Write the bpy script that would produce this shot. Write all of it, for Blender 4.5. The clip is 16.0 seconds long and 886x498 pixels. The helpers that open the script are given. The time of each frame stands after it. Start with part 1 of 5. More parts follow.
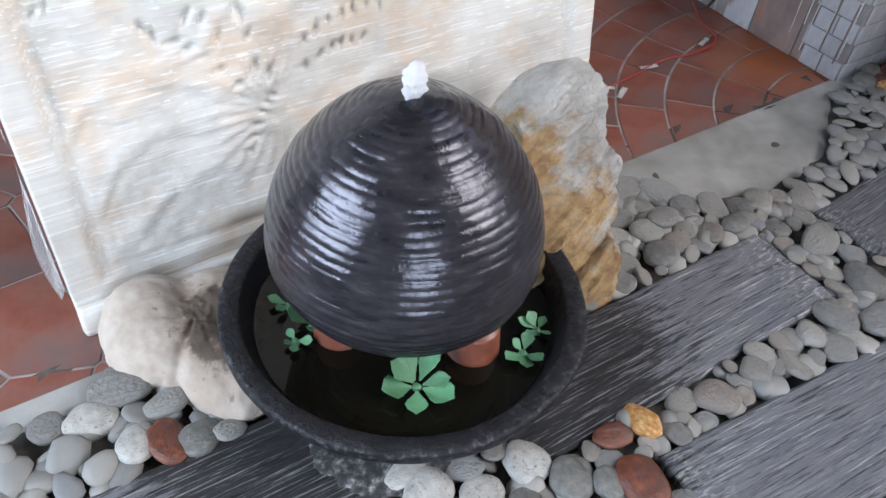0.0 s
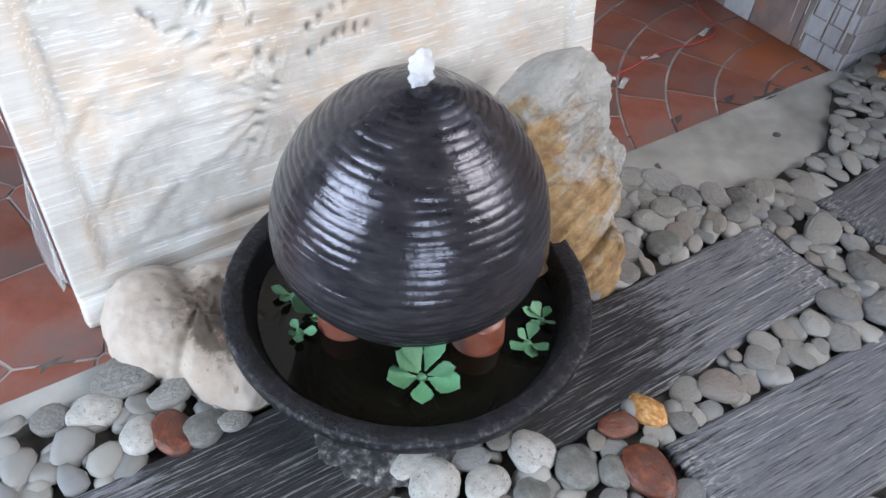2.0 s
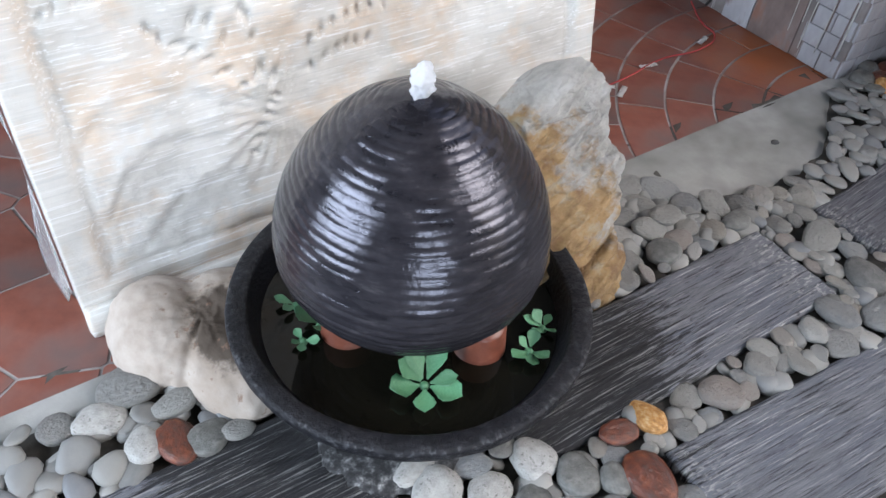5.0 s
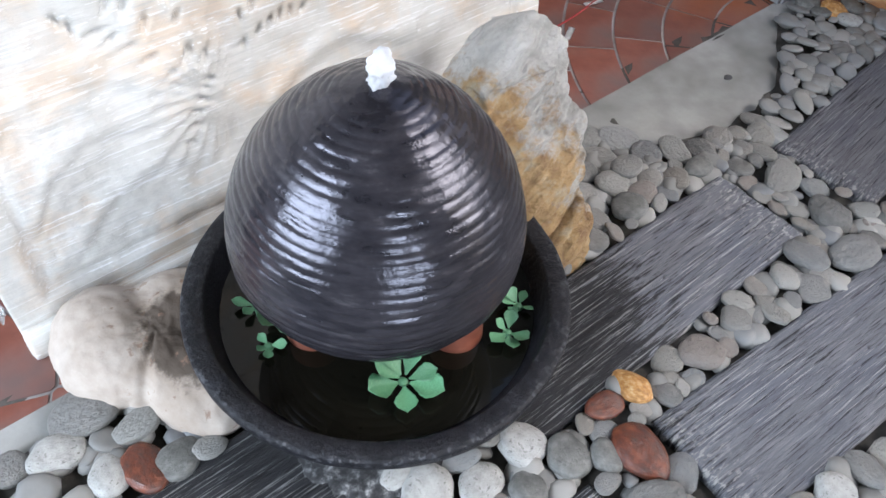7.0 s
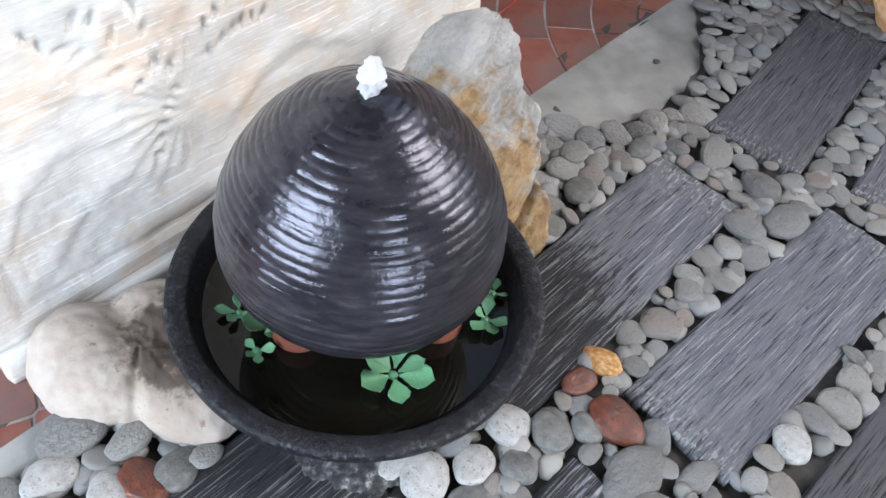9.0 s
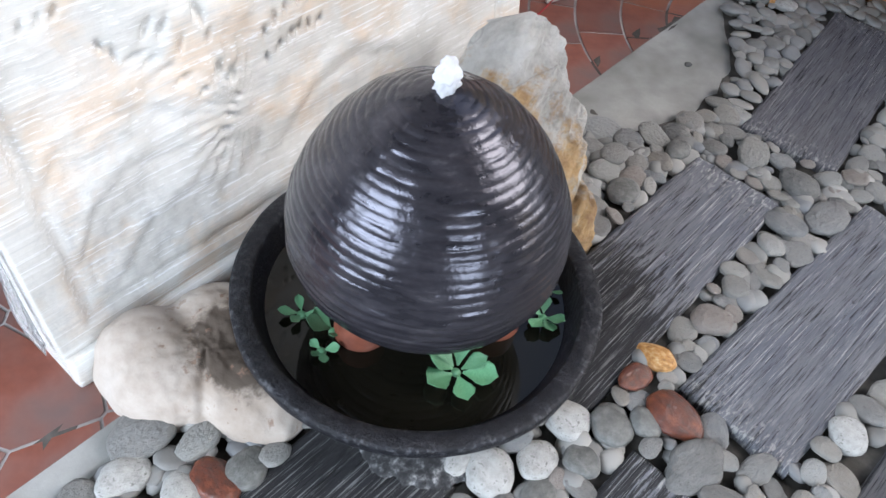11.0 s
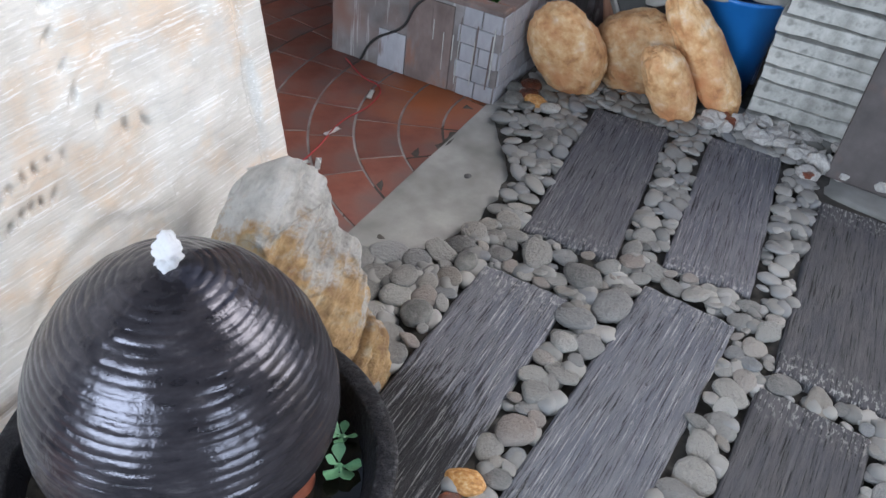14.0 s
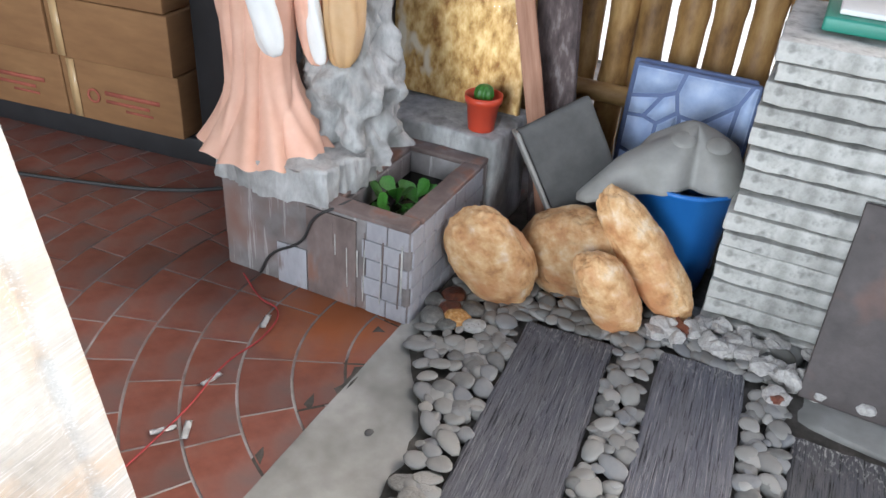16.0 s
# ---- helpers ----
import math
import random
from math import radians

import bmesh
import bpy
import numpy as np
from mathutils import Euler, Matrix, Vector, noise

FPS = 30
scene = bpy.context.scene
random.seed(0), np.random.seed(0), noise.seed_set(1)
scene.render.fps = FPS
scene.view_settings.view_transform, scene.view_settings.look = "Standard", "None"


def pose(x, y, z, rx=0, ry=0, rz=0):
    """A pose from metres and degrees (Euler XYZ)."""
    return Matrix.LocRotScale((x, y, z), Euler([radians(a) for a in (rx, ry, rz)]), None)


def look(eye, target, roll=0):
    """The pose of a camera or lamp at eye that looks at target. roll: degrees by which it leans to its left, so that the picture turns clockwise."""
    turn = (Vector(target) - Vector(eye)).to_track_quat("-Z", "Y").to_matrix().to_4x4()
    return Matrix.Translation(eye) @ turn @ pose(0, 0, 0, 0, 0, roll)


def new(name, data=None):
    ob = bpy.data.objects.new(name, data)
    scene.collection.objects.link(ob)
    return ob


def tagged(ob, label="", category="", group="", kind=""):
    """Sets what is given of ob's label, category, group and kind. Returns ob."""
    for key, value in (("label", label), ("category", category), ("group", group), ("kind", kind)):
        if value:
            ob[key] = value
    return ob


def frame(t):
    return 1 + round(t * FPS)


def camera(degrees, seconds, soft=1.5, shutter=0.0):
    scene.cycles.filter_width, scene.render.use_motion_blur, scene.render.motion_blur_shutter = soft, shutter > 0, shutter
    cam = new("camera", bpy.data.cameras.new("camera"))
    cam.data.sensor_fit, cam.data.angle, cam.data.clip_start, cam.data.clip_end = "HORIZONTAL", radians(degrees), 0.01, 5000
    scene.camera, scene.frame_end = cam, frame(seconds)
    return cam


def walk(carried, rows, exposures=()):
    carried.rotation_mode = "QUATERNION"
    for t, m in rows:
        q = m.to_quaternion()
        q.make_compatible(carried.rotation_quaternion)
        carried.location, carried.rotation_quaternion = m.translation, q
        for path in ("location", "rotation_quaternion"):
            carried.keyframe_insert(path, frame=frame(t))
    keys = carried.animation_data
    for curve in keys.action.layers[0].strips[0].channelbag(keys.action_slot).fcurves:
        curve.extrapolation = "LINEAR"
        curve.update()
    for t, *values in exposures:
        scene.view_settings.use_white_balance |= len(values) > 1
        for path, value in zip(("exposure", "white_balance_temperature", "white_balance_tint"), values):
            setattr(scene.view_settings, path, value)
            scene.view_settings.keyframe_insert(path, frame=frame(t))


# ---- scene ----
cam = camera(58.6, 16.0)
EXPOSURES = [(0, 0.68, 5950, 10), (5.8, 0.67, 5950, 10), (7.3, 0.9, 5950, 10), (8.5, 0.9, 5950, 10), (10.2, 0.9, 5950, 10), (12.5, 0.63, 5950, 10), (13.5, 0.62, 5950, 10), (14.5, 0.7, 6000, 10), (15.3, 0.9, 6200, 10), (16, 1.12, 6300, 10)]
PATH = [
    (0, (0.087, 0.018, 0.975), (0.943, 1.159, -0.427), 5.5),
    (0.5, (0.084, 0.019, 0.975), (0.945, 1.15, -0.432), 5.4),
    (1, (0.081, 0.022, 0.966), (0.956, 1.164, -0.424), 5.6),
    (1.5, (0.08, 0.021, 0.97), (0.954, 1.169, -0.415), 5.3),
    (2, (0.076, 0.024, 0.967), (0.936, 1.149, -0.445), 5.7),
    (2.5, (0.076, 0.023, 0.971), (0.927, 1.154, -0.441), 5.5),
    (3, (0.078, 0.017, 0.971), (0.933, 1.163, -0.427), 5.3),
    (3.5, (0.076, 0.019, 0.975), (0.935, 1.156, -0.427), 5.8),
    (5.8, (0.062, 0.027, 0.978), (0.939, 1.148, -0.427), 4.7),
    (6, (0.059, 0.034, 0.977), (0.956, 1.105, -0.454), 5.6),
    (6.5, (0.075, 0.078, 0.974), (0.96, 1.101, -0.499), 6.3),
    (7, (0.1, 0.132, 0.981), (1.017, 1.059, -0.535), 5.9),
    (7.5, (0.098, 0.131, 1.01), (1.061, 1.027, -0.496), 6.6),
    (8, (0.082, 0.137, 1.017), (1.059, 0.981, -0.511), 6.2),
    (8.5, (0.052, 0.162, 1.019), (1.084, 0.954, -0.501), 7.6),
    (9, (0.021, 0.187, 1.013), (1.079, 0.936, -0.509), 9.8),
    (9.5, (-0.005, 0.201, 1.009), (1.062, 0.941, -0.512), 10.1),
    (10, (-0.025, 0.213, 1.006), (1.045, 0.953, -0.513), 9.8),
    (10.2, (-0.036, 0.221, 1.005), (1.036, 0.977, -0.505), 9.2),
    (12.3, (-0.059, 0.233, 1.005), (1.02, 1.008, -0.489), 7.9),
    (12.5, (-0.056, 0.212, 0.993), (1.052, 1.0, -0.474), 7.1),
    (13, (-0.053, 0.212, 1.017), (1.145, 0.954, -0.402), 8.0),
    (13.5, (-0.013, 0.182, 1.021), (1.298, 0.845, -0.336), 7.4),
    (14, (0.063, 0.159, 1.038), (1.476, 0.77, -0.238), 7.6),
    (14.5, (0.164, 0.121, 1.056), (1.649, 0.756, -0.125), 8.1),
    (15, (0.262, 0.103, 1.073), (1.77, 0.756, -0.068), 7.2),
    (15.5, (0.379, 0.15, 1.087), (1.961, 0.777, 0.037), 6.7),
    (16, (0.523, 0.18, 1.123), (2.073, 0.867, 0.063), 4.3),
]
walk(cam, [(t, look(eye, target, roll)) for t, eye, target, roll in PATH], EXPOSURES)

# ---- world and sun: soft daylight under a bright, hazy sky ----
world = bpy.data.worlds.new("world")
scene.world = world
world.use_nodes = True
wn = world.node_tree.nodes
sky = wn.new("ShaderNodeTexSky")
sky.sky_type, sky.sun_disc = "NISHITA", False
sky.sun_elevation, sky.sun_rotation = radians(40), radians(135)
sky.air_density, sky.dust_density = 1.0, 4.0
wn["Background"].inputs["Strength"].default_value = 0.15
world.node_tree.links.new(sky.outputs[0], wn["Background"].inputs["Color"])
sun = new("sun", bpy.data.lights.new("sun", "SUN"))
sun.data.energy, sun.data.angle, sun.data.color = 0.62, radians(32), (0.84, 0.91, 1.0)
sun.matrix_world = look((3.4, -2.3, 2.6), (0.9, 0.2, 0.0))


def opening_light(name, at, target, sx, sy, watts):
    """Daylight in an opening of the shelter."""
    lamp = new(name, bpy.data.lights.new(name, "AREA"))
    lamp.data.shape, lamp.data.size, lamp.data.size_y = "RECTANGLE", sx, sy
    lamp.data.energy, lamp.data.color = watts, (0.86, 0.93, 1.0)
    lamp.matrix_world = look(at, target)


opening_light("west_daylight", (-2.25, 0.95, 1.35), (0.0, 0.95, 1.35), 1.9, 1.7, 105)
opening_light("south_daylight", (-0.5, -2.05, 0.62), (-0.5, 0.0, 0.62), 1.0, 1.1, 26)


# ---- materials ----
def ramp(nt, fac, stops):
    n = nt.nodes.new("ShaderNodeValToRGB")
    e = n.color_ramp.elements
    while len(e) < len(stops):
        e.new(0.5)
    for el, (p, c) in zip(e, stops):
        el.position = p
        el.color = (*c, 1) if not isinstance(c, float) else (c, c, c, 1)
    nt.links.new(fac, n.inputs[0])
    return n.outputs[0]


def coords(nt, scale=(1, 1, 1), rot=(0, 0, 0), kind="Object"):
    tc = nt.nodes.new("ShaderNodeTexCoord")
    mp = nt.nodes.new("ShaderNodeMapping")
    mp.inputs["Scale"].default_value = scale
    mp.inputs["Rotation"].default_value = [radians(a) for a in rot]
    nt.links.new(tc.outputs[kind], mp.inputs[0])
    return mp.outputs[0]


def noise_tex(nt, vec, scale, detail=6.0, rough=0.6, dist=0.0):
    n = nt.nodes.new("ShaderNodeTexNoise")
    n.inputs["Scale"].default_value, n.inputs["Detail"].default_value = scale, detail
    n.inputs["Roughness"].default_value, n.inputs["Distortion"].default_value = rough, dist
    nt.links.new(vec, n.inputs["Vector"])
    return n.outputs[0]


def mix(nt, fac, a, b, blend="MIX"):
    n = nt.nodes.new("ShaderNodeMix")
    n.data_type, n.blend_type = "RGBA", blend
    for k, v in ((0, fac), (6, a), (7, b)):
        sock = n.inputs[k]
        if isinstance(v, (int, float)):
            sock.default_value = v if k == 0 else (v, v, v, 1)
        elif isinstance(v, tuple):
            sock.default_value = (*v, 1)
        else:
            nt.links.new(v, sock)
    return n.outputs[2]


def math_node(nt, op, a, b=0.0):
    n = nt.nodes.new("ShaderNodeMath")
    n.operation = op
    for sock, v in ((n.inputs[0], a), (n.inputs[1], b)):
        if isinstance(v, (int, float)):
            sock.default_value = v
        else:
            nt.links.new(v, sock)
    return n.outputs[0]


def bump(nt, height, strength=0.3, dist=0.004, after=None):
    n = nt.nodes.new("ShaderNodeBump")
    n.inputs["Strength"].default_value, n.inputs["Distance"].default_value = strength, dist
    nt.links.new(height, n.inputs["Height"])
    if after is not None:
        nt.links.new(after, n.inputs["Normal"])
    return n.outputs[0]


def material(name, rough=0.7, **kw):
    m = bpy.data.materials.new(name)
    m.use_nodes = True
    nt = m.node_tree
    b = nt.nodes["Principled BSDF"]
    b.inputs["Roughness"].default_value = rough
    for k, v in kw.items():
        b.inputs[k.replace("_", " ")].default_value = v
    return m, nt, b


def simple(name, stops, scale=20.0, rough=0.7, bumps=0.25, bscale=80.0, bdist=0.003, rnd=0.0, stretch=(1, 1, 1), big=None, **kw):
    """A surface with two scales of mottling and a fine relief; rnd varies its lightness from piece to piece."""
    m, nt, b = material(name, rough, **kw)
    v = coords(nt, stretch)
    c = ramp(nt, noise_tex(nt, v, scale), stops)
    if big:
        c = mix(nt, ramp(nt, noise_tex(nt, v, big[0], 3), [(big[1], 0.0), (big[2], 1.0)]), c, big[3])
    if rnd:
        oi = nt.nodes.new("ShaderNodeObjectInfo")
        c = mix(nt, 1.0, c, ramp(nt, oi.outputs["Random"], [(0.0, 1.0 - rnd), (1.0, 1.0 + rnd)]), "MULTIPLY")
    nt.links.new(c, b.inputs["Base Color"])
    nt.links.new(bump(nt, noise_tex(nt, v, bscale, 8), bumps, bdist), b.inputs["Normal"])
    return m


def wood_plank(name, worn=1.0, tint=(1.0, 1.0, 1.0)):
    """Cast concrete with a driftwood grain: dark grey with pale worn ridges; damp near the fountain."""
    m, nt, b = material(name, 0.75, Specular_IOR_Level=0.18)
    v = coords(nt, (1.6, 45, 8))
    grain = noise_tex(nt, coords(nt, (3, 34, 8)), 2.2, 7, 0.7, 0.25)
    fine = noise_tex(nt, coords(nt, (3.2, 165, 20)), 2.0, 5, 0.72, 0.25)
    crack = noise_tex(nt, coords(nt, (5, 150, 20), (0, 0, 1)), 1.7, 4, 0.75, 0.2)
    c = ramp(nt, grain, [(0.3, (0.125, 0.126, 0.138)), (0.5, (0.178, 0.18, 0.196)), (0.7, (0.235, 0.236, 0.252))])
    blot = noise_tex(nt, coords(nt, (4, 9, 4)), 1.6, 4)
    c = mix(nt, ramp(nt, blot, [(0.42, 0.0), (0.62, 0.5)]), c, (0.115, 0.122, 0.155))
    c = mix(nt, math_node(nt, "MULTIPLY", ramp(nt, fine, [(0.55, 0.0), (0.61, 1.0 * worn)]), ramp(nt, noise_tex(nt, coords(nt, (5, 7, 4)), 1.4, 4), [(0.42, 0.15), (0.57, 1.0)])), c, (0.42, 0.42, 0.415))
    c = mix(nt, ramp(nt, crack, [(0.37, 0.9), (0.46, 0.0)]), c, (0.025, 0.025, 0.027))
    c = mix(nt, 1.0, c, tint, "MULTIPLY")
    along = nt.nodes.new("ShaderNodeSeparateXYZ")
    nt.links.new(coords(nt), along.inputs[0])
    ends = ramp(nt, math_node(nt, "ABSOLUTE", along.outputs["X"]), [(0.235, 0.0), (0.31, 1.0)])
    chips = ramp(nt, noise_tex(nt, coords(nt, (28, 75, 20)), 2.0, 4, 0.7), [(0.53, 0.0), (0.6, 0.9)])
    c = mix(nt, math_node(nt, "MULTIPLY", ends, chips), c, (0.4, 0.395, 0.38))
    spots = noise_tex(nt, coords(nt, (16, 28, 10)), 1.5, 2)
    c = mix(nt, ramp(nt, spots, [(0.7, 0.0), (0.74, 0.7)]), c, (0.05, 0.05, 0.055))
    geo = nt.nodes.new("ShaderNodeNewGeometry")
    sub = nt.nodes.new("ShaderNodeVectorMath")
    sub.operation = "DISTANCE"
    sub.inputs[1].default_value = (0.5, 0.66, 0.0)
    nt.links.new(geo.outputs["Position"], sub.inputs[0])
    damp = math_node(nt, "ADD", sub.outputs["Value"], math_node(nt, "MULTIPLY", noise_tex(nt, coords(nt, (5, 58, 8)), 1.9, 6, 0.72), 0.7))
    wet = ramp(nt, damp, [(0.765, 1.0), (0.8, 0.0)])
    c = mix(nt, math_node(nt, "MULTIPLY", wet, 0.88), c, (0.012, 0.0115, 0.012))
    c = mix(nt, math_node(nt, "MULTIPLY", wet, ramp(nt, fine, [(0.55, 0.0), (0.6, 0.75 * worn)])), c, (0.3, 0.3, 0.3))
    oi = nt.nodes.new("ShaderNodeObjectInfo")
    c = mix(nt, 1.0, c, ramp(nt, oi.outputs["Random"], [(0.0, 0.8), (1.0, 1.15)]), "MULTIPLY")
    nt.links.new(c, b.inputs["Base Color"])
    nt.links.new(mix(nt, wet, 0.8, 0.5), b.inputs["Roughness"])
    n1 = bump(nt, crack, 0.8, 0.005)
    nt.links.new(bump(nt, fine, 0.7, 0.003, n1), b.inputs["Normal"])
    return m


def pebble_mat(name):
    m, nt, b = material(name, 0.6)
    v = coords(nt)
    oi = nt.nodes.new("ShaderNodeObjectInfo")
    base = ramp(nt, oi.outputs["Random"], [(0.0, (0.102, 0.102, 0.097)), (0.25, (0.173, 0.168, 0.158)), (0.45, (0.245, 0.240, 0.224)), (0.6, (0.204, 0.184, 0.158)), (0.72, (0.153, 0.163, 0.173)), (0.85, (0.306, 0.296, 0.275)), (0.95, (0.2, 0.172, 0.152))])
    c = mix(nt, ramp(nt, noise_tex(nt, v, 2.2, 6), [(0.4, 0.0), (0.75, 0.5)]), base, (0.255, 0.246, 0.230))
    c = mix(nt, ramp(nt, noise_tex(nt, v, 7, 5), [(0.6, 0.0), (0.7, 0.6)]), c, (0.064, 0.060, 0.055))
    nt.links.new(c, b.inputs["Base Color"])
    nt.links.new(bump(nt, noise_tex(nt, v, 5, 6), 0.4, 0.08), b.inputs["Normal"])
    return m


def pebble_bulk_mat(name):
    m, nt, b = material(name, 0.65)
    geo = nt.nodes.new("ShaderNodeNewGeometry")
    v = coords(nt)
    base = ramp(nt, geo.outputs["Random Per Island"], [(0.0, (0.108, 0.108, 0.103)), (0.3, (0.187, 0.182, 0.172)), (0.55, (0.236, 0.231, 0.216)), (0.75, (0.157, 0.162, 0.172)), (0.95, (0.295, 0.285, 0.266))])
    c = mix(nt, ramp(nt, noise_tex(nt, v, 45, 6), [(0.35, 0.0), (0.7, 0.35)]), base, (0.271, 0.262, 0.246))
    nt.links.new(c, b.inputs["Base Color"])
    nt.links.new(bump(nt, noise_tex(nt, v, 120, 6), 0.2, 0.002), b.inputs["Normal"])
    return m


def stone_colour(name, a, b_, c_, **kw):
    return simple(name, [(0.3, a), (0.5, b_), (0.7, c_)], **kw)


M = {}
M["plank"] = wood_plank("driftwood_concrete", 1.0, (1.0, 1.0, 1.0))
M["plank_plain"] = wood_plank("plain_grey_concrete_grain", 0.2, (0.56, 0.54, 0.52))
M["plank_dark"] = wood_plank("dark_concrete_grain", 0.75, (0.8, 0.78, 0.78))
M["pebble"] = pebble_mat("river_pebble")
M["pebbles"] = pebble_bulk_mat("river_pebbles")
M["peb_white"] = stone_colour("white_pebble", (0.25, 0.245, 0.23), (0.36, 0.355, 0.335), (0.45, 0.445, 0.43), scale=2.5, rough=0.65, bscale=6, bdist=0.08, big=(5, 0.58, 0.7, (0.16, 0.155, 0.14)))
M["chip_white"] = stone_colour("broken_white_stone", (0.3, 0.28, 0.26), (0.42, 0.4, 0.38), (0.52, 0.5, 0.48), scale=2.5, rough=0.7, bscale=6, bdist=0.08)
M["peb_red"] = stone_colour("red_pebble", (0.05, 0.035, 0.03), (0.11, 0.034, 0.02), (0.21, 0.068, 0.033), scale=1.9, rough=0.3, bscale=5, bdist=0.06)
M["peb_orange"] = stone_colour("orange_pebble", (0.2, 0.1, 0.03), (0.45, 0.22, 0.06), (0.6, 0.45, 0.25), scale=3.5, rough=0.45, bscale=6, bdist=0.1)
M["peb_dark"] = stone_colour("dark_pebble", (0.08, 0.08, 0.075), (0.13, 0.13, 0.12), (0.19, 0.19, 0.18), scale=2, rough=0.5, bscale=6, bdist=0.06)
M["dirt"] = stone_colour("damp_soil", (0.035, 0.032, 0.028), (0.065, 0.06, 0.052), (0.11, 0.1, 0.09), scale=25, bumps=0.6, bscale=60, rough=0.95)
M["concrete"] = stone_colour("floated_concrete", (0.23, 0.228, 0.215), (0.3, 0.297, 0.282), (0.37, 0.366, 0.35), scale=9, bumps=0.2, bscale=150, rough=0.85, big=(5, 0.42, 0.64, (0.18, 0.178, 0.165)))
M["grout"] = stone_colour("pale_grout", (0.12, 0.09, 0.08), (0.22, 0.195, 0.185), (0.34, 0.325, 0.315), scale=9, rough=0.9)
M["tile"] = stone_colour("terracotta_tile", (0.14, 0.046, 0.032), (0.215, 0.074, 0.05), (0.28, 0.118, 0.086), scale=9, rough=0.42, bumps=0.12, bscale=45, rnd=0.15, big=(5, 0.42, 0.7, (0.125, 0.09, 0.085)))
nt = M["tile"].node_tree
geo = nt.nodes.new("ShaderNodeNewGeometry")
far = nt.nodes.new("ShaderNodeVectorMath")
far.operation, far.inputs[1].default_value = "DISTANCE", (1.84, 1.0, -0.02)
nt.links.new(geo.outputs["Position"], far.inputs[0])
rusty = ramp(nt, math_node(nt, "ADD", far.outputs["Value"], math_node(nt, "MULTIPLY", noise_tex(nt, geo.outputs["Position"], 12, 5), 0.3)), [(0.24, 0.75), (0.42, 0.0)])
b_ = nt.nodes["Principled BSDF"]
nt.links.new(mix(nt, rusty, b_.inputs["Base Color"].links[0].from_socket, (0.3, 0.085, 0.02)), b_.inputs["Base Color"])
M["water"], nt, b_ = material("dark_water", 0.03, Base_Color=(0.007, 0.0065, 0.0045, 1), IOR=1.33)
nt.links.new(bump(nt, noise_tex(nt, coords(nt), 35, 2), 0.04, 0.002), b_.inputs["Normal"])
M["bowl"] = simple("black_cement_bowl", [(0.3, (0.004, 0.004, 0.006)), (0.5, (0.008, 0.008, 0.0105)), (0.64, (0.014, 0.014, 0.018)), (0.78, (0.045, 0.045, 0.05))], scale=60, rough=0.5, bumps=0.8, bscale=150, bdist=0.004, Specular_IOR_Level=0.3)
nt = M["bowl"].node_tree
worn = ramp(nt, nt.nodes.new("ShaderNodeNewGeometry").outputs["Pointiness"], [(0.515, 0.0), (0.56, 1.0)])
worn = math_node(nt, "MULTIPLY", worn, ramp(nt, noise_tex(nt, coords(nt), 110, 5), [(0.52, 0.0), (0.64, 0.6)]))
b_ = nt.nodes["Principled BSDF"]
nt.links.new(mix(nt, worn, b_.inputs["Base Color"].links[0].from_socket, (0.13, 0.13, 0.14)), b_.inputs["Base Color"])
M["leaf"] = simple("green_leaf", [(0.3, (0.06, 0.18, 0.085)), (0.55, (0.11, 0.27, 0.14)), (0.75, (0.2, 0.38, 0.23))], scale=30, rough=0.45, bumps=0.2, bscale=120, rnd=0.25)
M["leaf_dark"] = simple("dark_green_leaf", [(0.3, (0.02, 0.1, 0.015)), (0.6, (0.06, 0.22, 0.03)), (0.8, (0.12, 0.33, 0.06))], scale=25, rough=0.4, rnd=0.3)
M["terracotta"] = simple("terracotta_pot", [(0.3, (0.1, 0.03, 0.018)), (0.6, (0.18, 0.058, 0.034)), (0.8, (0.26, 0.12, 0.085))], scale=30, rough=0.35)
M["redpot"] = simple("red_plastic_pot", [(0.3, (0.5, 0.05, 0.02)), (0.7, (0.62, 0.075, 0.035))], scale=6, rough=0.4, bumps=0.05)
M["boulder"] = simple("ochre_boulder", [(0.3, (0.3, 0.14, 0.06)), (0.42, (0.52, 0.28, 0.12)), (0.54, (0.64, 0.42, 0.22)), (0.66, (0.72, 0.57, 0.4))], rnd=0.2, scale=22, rough=0.75, bumps=0.8, bscale=90, bdist=0.006, big=(8, 0.5, 0.68, (0.5, 0.23, 0.1)))
M["cement"] = simple("grey_cement", [(0.3, (0.26, 0.26, 0.25)), (0.5, (0.39, 0.39, 0.382)), (0.7, (0.52, 0.52, 0.512))], scale=18, rough=0.9, bumps=0.8, bscale=60, bdist=0.006, stretch=(1.4, 1.4, 0.7), big=(7, 0.5, 0.68, (0.2, 0.2, 0.195)))
M["mortar"] = simple("damp_mortar", [(0.4, (0.02, 0.02, 0.021)), (0.5, (0.045, 0.045, 0.047)), (0.58, (0.11, 0.11, 0.112)), (0.68, (0.32, 0.32, 0.315))], scale=70, rough=0.9, bumps=0.7, bscale=60)
M["slab"] = simple("stacked_slab_cement", [(0.3, (0.3, 0.297, 0.275)), (0.5, (0.44, 0.434, 0.41)), (0.7, (0.53, 0.527, 0.5))], scale=30, rough=0.9, bumps=0.5, bscale=70, rnd=0.12, big=(26, 0.54, 0.7, (0.25, 0.247, 0.23)))
